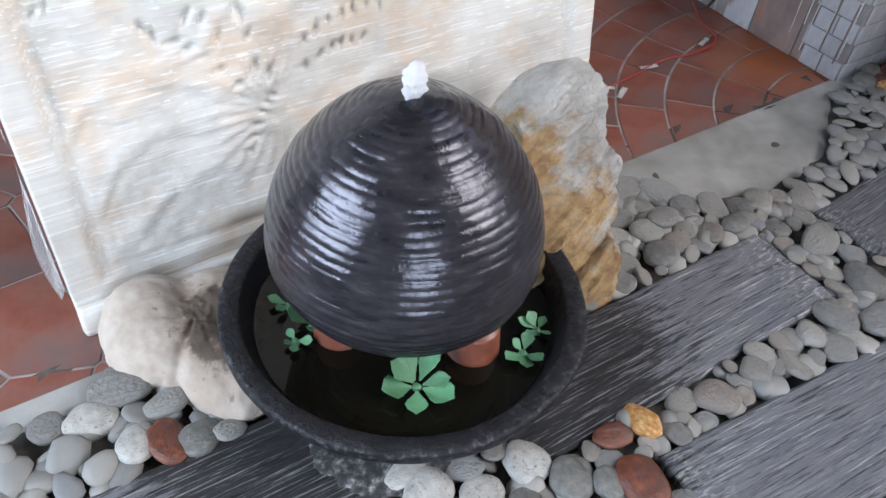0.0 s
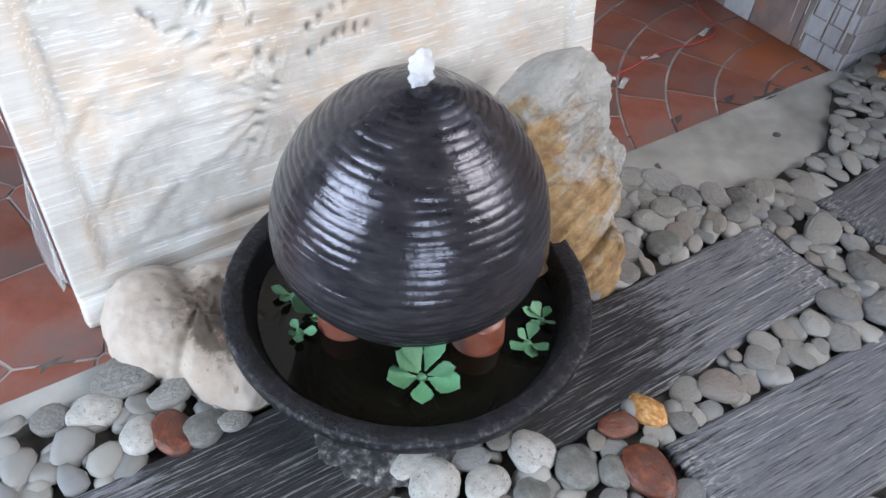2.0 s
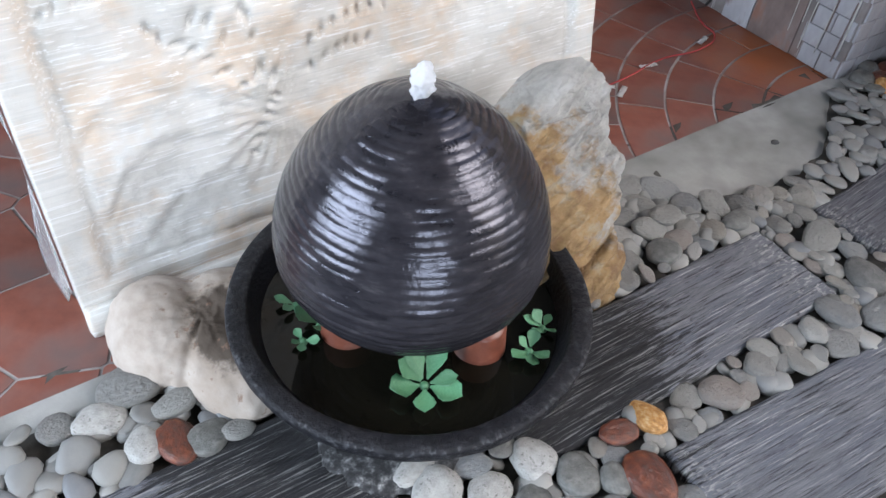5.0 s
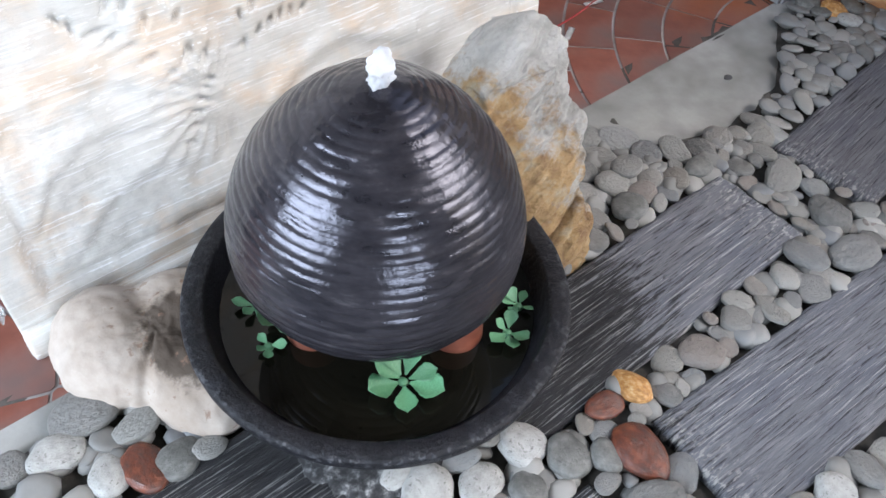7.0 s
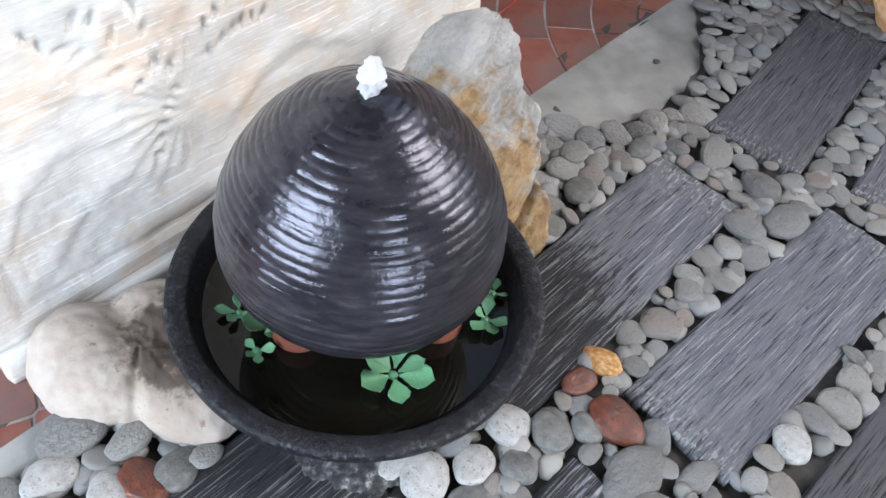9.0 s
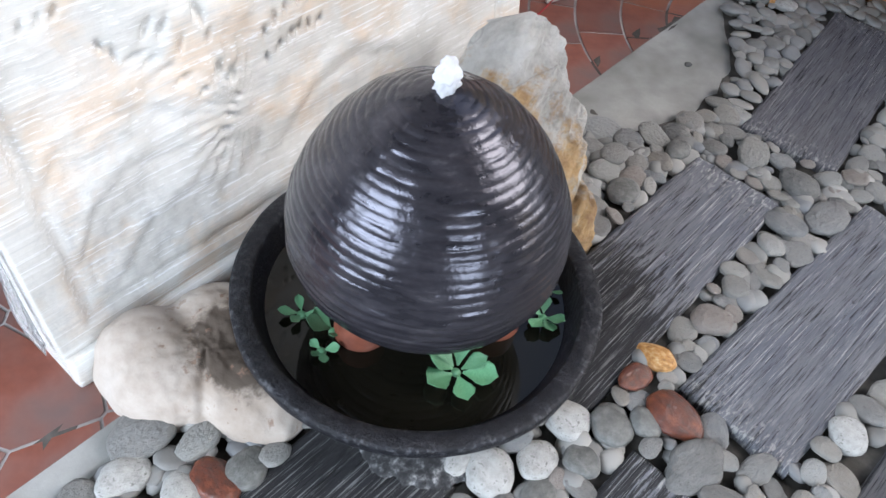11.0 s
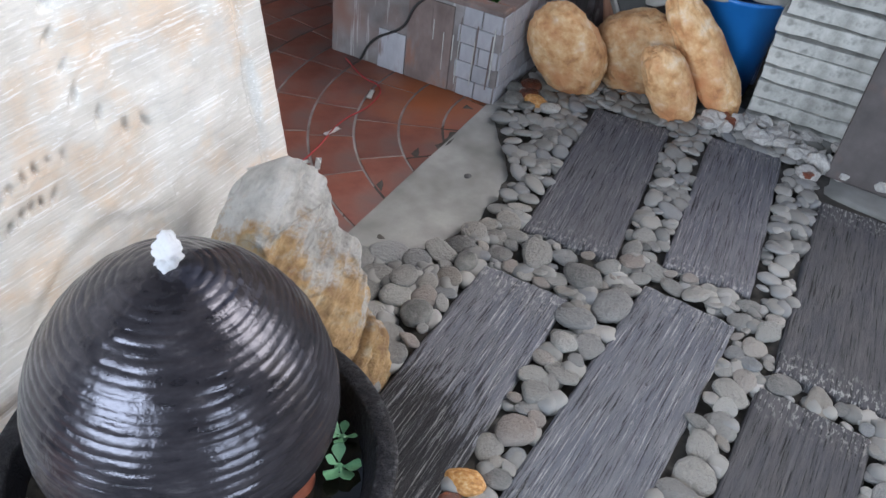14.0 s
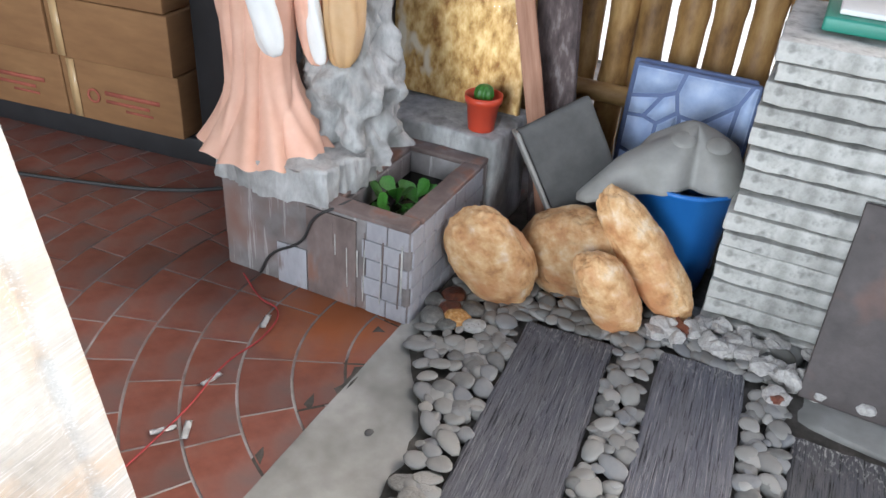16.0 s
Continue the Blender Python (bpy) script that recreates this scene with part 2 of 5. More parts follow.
M["boxstain"] = simple("stained_cement_box", [(0.3, (0.12, 0.105, 0.1)), (0.5, (0.19, 0.172, 0.168)), (0.7, (0.27, 0.255, 0.255))], scale=8, rough=0.8, bumps=0.35, bscale=70, big=(3.5, 0.48, 0.7, (0.2, 0.11, 0.085)))
M["boxtile"] = simple("grey_mosaic_tile", [(0.3, (0.28, 0.28, 0.3)), (0.6, (0.37, 0.37, 0.4)), (0.8, (0.44, 0.44, 0.46))], scale=25, rough=0.5, rnd=0.1, stretch=(1, 1, 0.35), big=(22, 0.55, 0.68, (0.2, 0.16, 0.15)))
for key, tone in (("boxstain", (0.42, 0.4, 0.39)), ("boxtile", (0.16, 0.11, 0.1))):
    nt = M[key].node_tree
    b_ = nt.nodes["Principled BSDF"]
    drip = ramp(nt, noise_tex(nt, coords(nt, (55, 55, 3)), 1.3, 4, 0.6), [(0.6, 0.0), (0.66, 0.6)])
    nt.links.new(mix(nt, drip, b_.inputs["Base Color"].links[0].from_socket, tone), b_.inputs["Base Color"])
M["brownstain"] = simple("rust_brown_cement", [(0.3, (0.1, 0.073, 0.065)), (0.5, (0.165, 0.125, 0.115)), (0.7, (0.24, 0.205, 0.2))], scale=12, rough=0.75, bumps=0.35, bscale=80, stretch=(1, 1, 0.5), big=(14, 0.52, 0.66, (0.22, 0.12, 0.09)))
M["carton"] = simple("brown_cardboard", [(0.3, (0.18, 0.085, 0.032)), (0.6, (0.225, 0.113, 0.044)), (0.8, (0.27, 0.145, 0.06))], scale=6, rough=0.8, bumps=0.08, stretch=(1, 1, 4))
M["print"] = simple("faded_red_print", [(0.3, (0.26, 0.06, 0.04)), (0.7, (0.36, 0.1, 0.06))], scale=60, rough=0.8)
M["tape"] = simple("clear_brown_tape", [(0.3, (0.42, 0.27, 0.13)), (0.7, (0.52, 0.36, 0.19))], scale=8, rough=0.25)
M["black"] = simple("black_lacquer", [(0.3, (0.012, 0.012, 0.013)), (0.7, (0.022, 0.022, 0.024))], scale=8, rough=0.5, bumps=0.05)
M["bamboo"] = simple("split_bamboo", [(0.3, (0.17, 0.085, 0.03)), (0.48, (0.36, 0.2, 0.07)), (0.7, (0.55, 0.36, 0.15))], scale=9, rough=0.5, stretch=(2, 2, 0.8), rnd=0.2)
M["lumber"] = simple("reddish_lumber", [(0.3, (0.28, 0.13, 0.075)), (0.55, (0.42, 0.22, 0.14)), (0.75, (0.5, 0.3, 0.2))], scale=14, rough=0.7, stretch=(4, 4, 0.3), bumps=0.4)
M["bark"] = simple("weathered_board", [(0.35, (0.06, 0.045, 0.045)), (0.55, (0.14, 0.105, 0.1)), (0.72, (0.34, 0.3, 0.29))], scale=26, rough=0.9, stretch=(1.5, 1.5, 0.5), bumps=0.7, bdist=0.006)
M["osb"] = simple("chipboard", [(0.33, (0.22, 0.11, 0.035)), (0.5, (0.46, 0.29, 0.11)), (0.66, (0.64, 0.47, 0.24))], scale=38, rough=0.25, bumps=0.6, bscale=14, bdist=0.008, stretch=(1, 1, 0.6), big=(9, 0.6, 0.68, (0.62, 0.56, 0.46)))
M["bluestone"] = simple("blue_paver", [(0.3, (0.3, 0.4, 0.64)), (0.5, (0.42, 0.53, 0.76)), (0.72, (0.58, 0.67, 0.84))], scale=16, rough=0.6, bumps=0.3)
M["bluejoint"] = simple("dark_blue_joint", [(0.3, (0.1, 0.14, 0.27)), (0.7, (0.15, 0.2, 0.35))], scale=16, rough=0.7)
M["blueplastic"] = simple("blue_plastic", [(0.3, (0.012, 0.12, 0.42)), (0.7, (0.025, 0.18, 0.52))], scale=7, rough=0.4, bumps=0.05)
M["bag"] = simple("grey_rubber", [(0.3, (0.24, 0.235, 0.215)), (0.7, (0.34, 0.33, 0.31))], scale=12, rough=0.6, bumps=0.15)
M["greyslab"] = simple("dark_grey_slab", [(0.3, (0.065, 0.064, 0.062)), (0.7, (0.115, 0.113, 0.11))], scale=12, rough=0.85)
M["rust"] = simple("rusty_dark_sheet", [(0.3, (0.032, 0.024, 0.022)), (0.5, (0.055, 0.042, 0.04)), (0.72, (0.09, 0.073, 0.07))], scale=9, rough=0.58, bumps=0.3, big=(5, 0.52, 0.75, (0.17, 0.075, 0.05)))
M["green"] = simple("green_plastic", [(0.3, (0.02, 0.2, 0.14)), (0.7, (0.04, 0.27, 0.2))], scale=8, rough=0.45)
M["white"] = simple("white_paint", [(0.3, (0.7, 0.7, 0.68)), (0.7, (0.8, 0.8, 0.78))], scale=9, rough=0.6)
M["cable"] = simple("black_rubber", [(0.3, (0.02, 0.02, 0.02)), (0.7, (0.035, 0.035, 0.035))], rough=0.6)
M["redline"] = simple("red_cord", [(0.3, (0.28, 0.025, 0.025)), (0.7, (0.36, 0.04, 0.04))], rough=0.6)
M["roof"] = simple("dark_roof_sheet", [(0.3, (0.09, 0.085, 0.08)), (0.7, (0.14, 0.135, 0.13))], scale=5, rough=0.8)
# Self-lit white: emission takes the place of daylight behind the fence.
M["glow"], nt, b_ = material("glowing_backdrop", 0.9, Base_Color=(0.8, 0.8, 0.8, 1), Emission_Color=(1.0, 1.0, 1.0, 1), Emission_Strength=0.55)
M["plaster"] = simple("plain_plaster", [(0.3, (0.34, 0.335, 0.325)), (0.7, (0.44, 0.435, 0.425))], scale=5, rough=0.9)


def egg_mat():
    m, nt, b = material("wet_black_glaze", 0.2, Specular_IOR_Level=0.56, Specular_Tint=(0.88, 0.87, 1.0, 1))
    v = coords(nt, (1, 1, 3))
    c = ramp(nt, noise_tex(nt, v, 22, 6), [(0.35, (0.011, 0.0105, 0.013)), (0.6, (0.027, 0.025, 0.029)), (0.78, (0.07, 0.067, 0.07))])
    nt.links.new(c, b.inputs["Base Color"])
    nt.links.new(ramp(nt, noise_tex(nt, coords(nt, (1, 1, 2)), 18, 5), [(0.3, 0.08), (0.7, 0.26)]), b.inputs["Roughness"])
    n1 = bump(nt, noise_tex(nt, coords(nt, (1, 1, 0.6)), 55, 5), 0.26, 0.005)
    nt.links.new(bump(nt, noise_tex(nt, coords(nt, (1, 1, 2.5)), 190, 3), 0.22, 0.0015, n1), b.inputs["Normal"])
    return m


def panel_mat():
    """Pale carved sandstone under clear stretch film, whose pleats run aslant; their glints are painted into the
    colour.
    """
    m, nt, b = material("filmed_sandstone", 0.5, Coat_Weight=0.8, Coat_Roughness=0.14)
    v = coords(nt)
    c = ramp(nt, noise_tex(nt, v, 9, 6), [(0.3, (0.52, 0.505, 0.465)), (0.5, (0.615, 0.6, 0.56)), (0.7, (0.68, 0.668, 0.632))])
    c = mix(nt, ramp(nt, noise_tex(nt, v, 7.0, 4), [(0.49, 0.0), (0.64, 0.6)]), c, (0.66, 0.49, 0.33))
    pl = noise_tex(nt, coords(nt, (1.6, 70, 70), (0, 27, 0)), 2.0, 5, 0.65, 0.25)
    # White glints and greyer troughs of the film pleats, mixed into the base colour.
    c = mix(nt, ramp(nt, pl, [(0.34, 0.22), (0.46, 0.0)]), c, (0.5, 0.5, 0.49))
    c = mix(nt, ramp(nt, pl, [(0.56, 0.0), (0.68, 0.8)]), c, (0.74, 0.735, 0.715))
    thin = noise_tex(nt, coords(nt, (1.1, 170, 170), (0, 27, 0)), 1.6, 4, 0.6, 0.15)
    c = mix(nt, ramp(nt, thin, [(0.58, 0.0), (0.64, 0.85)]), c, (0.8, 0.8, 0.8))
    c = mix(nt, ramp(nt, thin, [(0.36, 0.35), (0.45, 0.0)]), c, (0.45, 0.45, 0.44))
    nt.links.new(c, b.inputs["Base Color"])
    n1 = bump(nt, noise_tex(nt, v, 60, 6), 0.35, 0.004)
    n1 = bump(nt, noise_tex(nt, coords(nt, (1, 1, 2.4), (0, 35, 0)), 16, 5, 0.6, 0.8), 0.22, 0.01, n1)
    nt.links.new(bump(nt, pl, 0.25, 0.004, n1), b.inputs["Normal"])
    nt.links.new(bump(nt, thin, 0.7, 0.005, bump(nt, pl, 0.6, 0.01)), b.inputs["Coat Normal"])
    return m


def rock_mat():
    m, nt, b = material("tawny_fieldstone", 0.8)
    v = coords(nt)
    c = ramp(nt, noise_tex(nt, v, 14, 7), [(0.3, (0.31, 0.3, 0.275)), (0.5, (0.5, 0.49, 0.46)), (0.7, (0.62, 0.61, 0.585))])
    sep = nt.nodes.new("ShaderNodeSeparateXYZ")
    nt.links.new(v, sep.inputs[0])
    patch = noise_tex(nt, coords(nt, (1, 1, 1.6), (0, 20, 0)), 13, 6, 0.68)
    low = math_node(nt, "ADD", math_node(nt, "ADD", math_node(nt, "MULTIPLY", sep.outputs["Z"], 1.0), math_node(nt, "MULTIPLY", sep.outputs["X"], 1.15)), math_node(nt, "MULTIPLY", patch, -0.75))
    low = math_node(nt, "ADD", low, 0.72)
    c = mix(nt, ramp(nt, low, [(0.43, 0.9), (0.54, 0.0)]), c, ramp(nt, noise_tex(nt, v, 24, 5), [(0.35, (0.27, 0.14, 0.045)), (0.55, (0.46, 0.29, 0.11)), (0.72, (0.5, 0.42, 0.28))]))
    vein = math_node(nt, "ABSOLUTE", math_node(nt, "SUBTRACT", noise_tex(nt, coords(nt, (1, 1, 2.6), (0, 20, 0)), 4.0, 2.5, 0.5, 0.3), 0.5))
    c = mix(nt, ramp(nt, vein, [(0.002, 0.25), (0.009, 0.0)]), c, (0.05, 0.035, 0.022))
    nt.links.new(c, b.inputs["Base Color"])
    n1 = bump(nt, ramp(nt, vein, [(0.0, 0.0), (0.05, 1.0)]), 0.6, 0.012)
    n1 = bump(nt, noise_tex(nt, coords(nt, (1, 1, 2)), 18, 8, 0.7), 1.0, 0.03, n1)
    nt.links.new(bump(nt, noise_tex(nt, v, 90, 6), 0.4, 0.004, n1), b.inputs["Normal"])
    return m


def footstone_mat():
    m, nt, b = material("pale_sandstone_lump", 0.85)
    v = coords(nt)
    c = ramp(nt, noise_tex(nt, v, 12, 6), [(0.3, (0.33, 0.27, 0.22)), (0.5, (0.43, 0.368, 0.315)), (0.7, (0.49, 0.438, 0.388))])
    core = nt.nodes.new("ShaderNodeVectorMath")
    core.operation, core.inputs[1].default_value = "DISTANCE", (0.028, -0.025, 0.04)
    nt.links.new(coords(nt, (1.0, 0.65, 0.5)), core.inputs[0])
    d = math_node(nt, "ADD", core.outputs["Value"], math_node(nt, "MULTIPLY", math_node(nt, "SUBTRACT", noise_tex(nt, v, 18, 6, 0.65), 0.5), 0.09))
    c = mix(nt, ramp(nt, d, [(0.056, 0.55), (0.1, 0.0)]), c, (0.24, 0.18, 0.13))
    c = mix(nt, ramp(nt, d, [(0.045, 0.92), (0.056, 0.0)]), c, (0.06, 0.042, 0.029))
    spots = ramp(nt, noise_tex(nt, v, 48, 5), [(0.6, 0.0), (0.66, 0.8)])
    c = mix(nt, math_node(nt, "MULTIPLY", spots, ramp(nt, d, [(0.08, 1.0), (0.115, 0.0)])), c, (0.2, 0.12, 0.08))
    nt.links.new(c, b.inputs["Base Color"])
    nt.links.new(bump(nt, noise_tex(nt, v, 70, 7), 0.4, 0.004), b.inputs["Normal"])
    return m


M["egg"], M["panel"], M["rock"], M["footstone"] = egg_mat(), panel_mat(), rock_mat(), footstone_mat()
M["jet"], nt, b_ = material("foaming_water", 0.35, Base_Color=(0.9, 0.9, 0.92, 1), IOR=1.2, Transmission_Weight=0.55)
nt.links.new(bump(nt, noise_tex(nt, coords(nt), 180, 4), 0.5, 0.004), b_.inputs["Normal"])


# ---- mesh helpers ----
def to_mesh(name, bm, mat, smooth=True):
    me = bpy.data.meshes.new(name)
    bm.normal_update()
    bm.to_mesh(me)
    bm.free()
    for m in mat if isinstance(mat, (list, tuple)) else [mat]:
        me.materials.append(m)
    if smooth:
        me.shade_smooth()
    return me


def part(name, bm, mat, parent=None, label="", at=None, smooth=True):
    ob = new(name, to_mesh(name, bm, mat, smooth))
    ob.parent = parent
    if at is not None:
        ob.matrix_basis = at
    if label:
        tagged(ob, label)
    return ob


def empty(name, m):
    ob = new(name)
    ob.empty_display_size = 0.05
    ob.matrix_basis = m
    return ob


def block(sx, sy, sz, bevel=0.004, seg=2, base=True):
    """A bevelled block centred in x and y, standing on z = 0."""
    bm = bmesh.new()
    bmesh.ops.create_cube(bm, size=1.0)
    for v in bm.verts:
        v.co = Vector((v.co.x * sx, v.co.y * sy, (v.co.z + (0.5 if base else 0)) * sz))
    if bevel:
        bmesh.ops.bevel(bm, geom=bm.edges[:], offset=bevel, segments=seg, affect="EDGES", profile=0.6)
    return bm


def rough_block(sx, sy, sz, cut=0.02, amp=0.003, freq=12.0, seed=0.0, bevel=0.006):
    """A block with subdivided, slightly uneven faces."""
    bm = block(sx, sy, sz, bevel, 2)
    n = 0
    while n < 4 and max(e.calc_length() for e in bm.edges) > cut * 2 and len(bm.faces) < 6000:
        long_edges = [e for e in bm.edges if e.calc_length() > cut * 1.5]
        bmesh.ops.subdivide_edges(bm, edges=long_edges, cuts=1, use_grid_fill=True)
        n += 1
    bm.normal_update()
    for v in bm.verts:
        v.co += v.normal * amp * noise.fractal(v.co * freq + Vector((seed, seed * 1.7, 0)), 1.0, 2.0, 4)
    return bm


def lathe(profile, seg=48, close=False):
    bm = bmesh.new()
    rings = []
    for r, z in profile:
        if r < 1e-5:
            rings.append([bm.verts.new((0, 0, z))])
        else:
            rings.append([bm.verts.new((r * math.cos(2 * math.pi * k / seg), r * math.sin(2 * math.pi * k / seg), z)) for k in range(seg)])
    for a, b in zip(rings, rings[1:]):
        for k in range(seg):
            j = (k + 1) % seg
            if len(a) == 1 and len(b) == 1:
                continue
            if len(a) == 1:
                bm.faces.new((a[0], b[j], b[k]))
            elif len(b) == 1:
                bm.faces.new((a[k], a[j], b[0]))
            else:
                bm.faces.new((a[k], a[j], b[j], b[k]))
    bmesh.ops.recalc_face_normals(bm, faces=bm.faces[:])
    return bm


def blob(rx, ry, rz, sub=3, amp=0.12, freq=1.4, seed=0.0, power=1.0, fine=0.0):
    """A lumpy stone: an icosphere pushed in and out by noise, then scaled."""
    bm = bmesh.new()
    bmesh.ops.create_icosphere(bm, subdivisions=sub, radius=1.0)
    off = Vector((seed * 3.1, seed * 7.7, seed * 1.3))
    for v in bm.verts:
        n = v.co.normalized()
        k = 1 + amp * noise.fractal(n * freq + off, 1.0, 2.0, 3)
        if fine:
            k += fine * noise.fractal(n * freq * 5 + off, 0.8, 2.1, 4)
        p = Vector([math.copysign(abs(c) ** power, c) for c in n])
        v.co = Vector((p.x * rx, p.y * ry, p.z * rz)) * k
    return bm


def sheet(fn, nu, nv):
    """A grid of (u, v) in 0..1, each vertex placed by fn."""
    bm = bmesh.new()
    g = [[bm.verts.new(fn(i / nu, j / nv)) for j in range(nv + 1)] for i in range(nu + 1)]
    for i in range(nu):
        for j in range(nv):
            bm.faces.new((g[i][j], g[i + 1][j], g[i + 1][j + 1], g[i][j + 1]))
    return bm


def tube(name, points, radius, mat, parent=None, label="", cyclic=False):
    cu = bpy.data.curves.new(name, "CURVE")
    cu.dimensions, cu.bevel_depth, cu.bevel_resolution, cu.resolution_u = "3D", radius, 3, 8
    sp = cu.splines.new("BEZIER")
    sp.bezier_points.add(len(points) - 1)
    for p, co in zip(sp.bezier_points, points):
        p.co, p.handle_left_type, p.handle_right_type = co, "AUTO", "AUTO"
    ob = new(name + "_curve", cu)
    me = bpy.data.meshes.new_from_object(ob.evaluated_get(bpy.context.evaluated_depsgraph_get()))
    bpy.data.objects.remove(ob)
    me.materials.append(mat)
    me.shade_smooth()
    res = new(name, me)
    res.parent = parent
    if label:
        tagged(res, label)
    return res


# ---- the setting ----
FLOOR_Y, LOW = 0.855, -0.02     # edge of the tiled terrace; level of tiles and concrete below the stepping slabs


def ground():
    bm = sheet(lambda u, v: Vector((-400 + 800 * u, -400 + 800 * v, -0.06)), 4, 4)
    tagged(part("ground", bm, M["dirt"]), "dark damp soil under the garden", "ground", kind="structure")


def bed():
    """Soil bed under the pebbles."""
    bm = sheet(lambda u, v: Vector((-0.9 + 3.3 * u, -1.4 + 2.3 * v, -0.02 + 0.006 * noise.noise(Vector((u * 40, v * 30, 0))))), 60, 44)
    return tagged(part("pebble_bed", bm, M["dirt"]), "bed of grey river pebbles between the stepping slabs", "pebbles", kind="structure")


def polygon_prism(points, z0, z1, inset=0.0):
    bm = bmesh.new()
    top = [bm.verts.new((x, y, z1)) for x, y in points]
    bot = [bm.verts.new((x, y, z0)) for x, y in points]
    bm.faces.new(top)
    n = len(points)
    for k in range(n):
        bm.faces.new((bot[k], bot[(k + 1) % n], top[(k + 1) % n], top[k]))
    bmesh.ops.recalc_face_normals(bm, faces=bm.faces[:])
    return bm


def concrete_edge(x):
    """y at which the concrete strip meets the pebbles."""
    base = float(np.interp(x, [1.08, 1.13, 1.19, 1.27, 1.37, 1.56, 1.63, 1.7, 1.78], [0.80, 0.78, 0.69, 0.645, 0.612, 0.632, 0.68, 0.74, 0.795]))
    return base + 0.012 * noise.noise(Vector((x * 14, 3, 0)))


def strips():
    def fn(u, v):
        x = -1.2 + 3.12 * u
        y = concrete_edge(x) + (FLOOR_Y - concrete_edge(x)) * v
        return Vector((x, y, LOW + 0.004 - 0.012 * max(0, 1 - v * 5) + 0.002 * noise.noise(Vector((x * 9, y * 9, 1)))))
    strip = part("concrete_strip", sheet(fn, 150, 10), M["concrete"])
    tagged(strip, "pale floated concrete strip along the tiled terrace", "pavement", kind="structure")
    bm = blob(0.011, 0.008, 0.0035, 2, 0.2)
    tagged(part("drain_stub", bm, M["greyslab"], None, at=pose(1.5, 0.742, LOW + 0.005)), "small dark stub set in the pale concrete strip", "stub")

    def fn2(u, v):
        x = 0.9 + 1.6 * u
        edge = -0.235 + max(0, min(1, (x - 1.93) / 0.04)) * 0.23
        y = -1.6 + (edge + 0.008 * noise.noise(Vector((x * 15, 0, 4))) + 1.6) * v
        return Vector((x, y, -0.012 - 0.012 * max(0, v * 30 - 29) + 0.002 * noise.noise(Vector((x * 6, y * 6, 2)))))
    tagged(part("concrete_apron", sheet(fn2, 120, 60), M["concrete"]), "grey concrete apron beside the stepping slabs", "pavement", kind="structure")


def clip(poly, a, n):
    out = []
    for p, q in zip(poly, poly[1:] + poly[:1]):
        dp, dq = (p[0] - a[0]) * n[0] + (p[1] - a[1]) * n[1], (q[0] - a[0]) * n[0] + (q[1] - a[1]) * n[1]
        if dp <= 0:
            out.append(p)
        if dp * dq < 0:
            k = dp / (dp - dq)
            out.append((p[0] + (q[0] - p[0]) * k, p[1] + (q[1] - p[1]) * k))
    return out


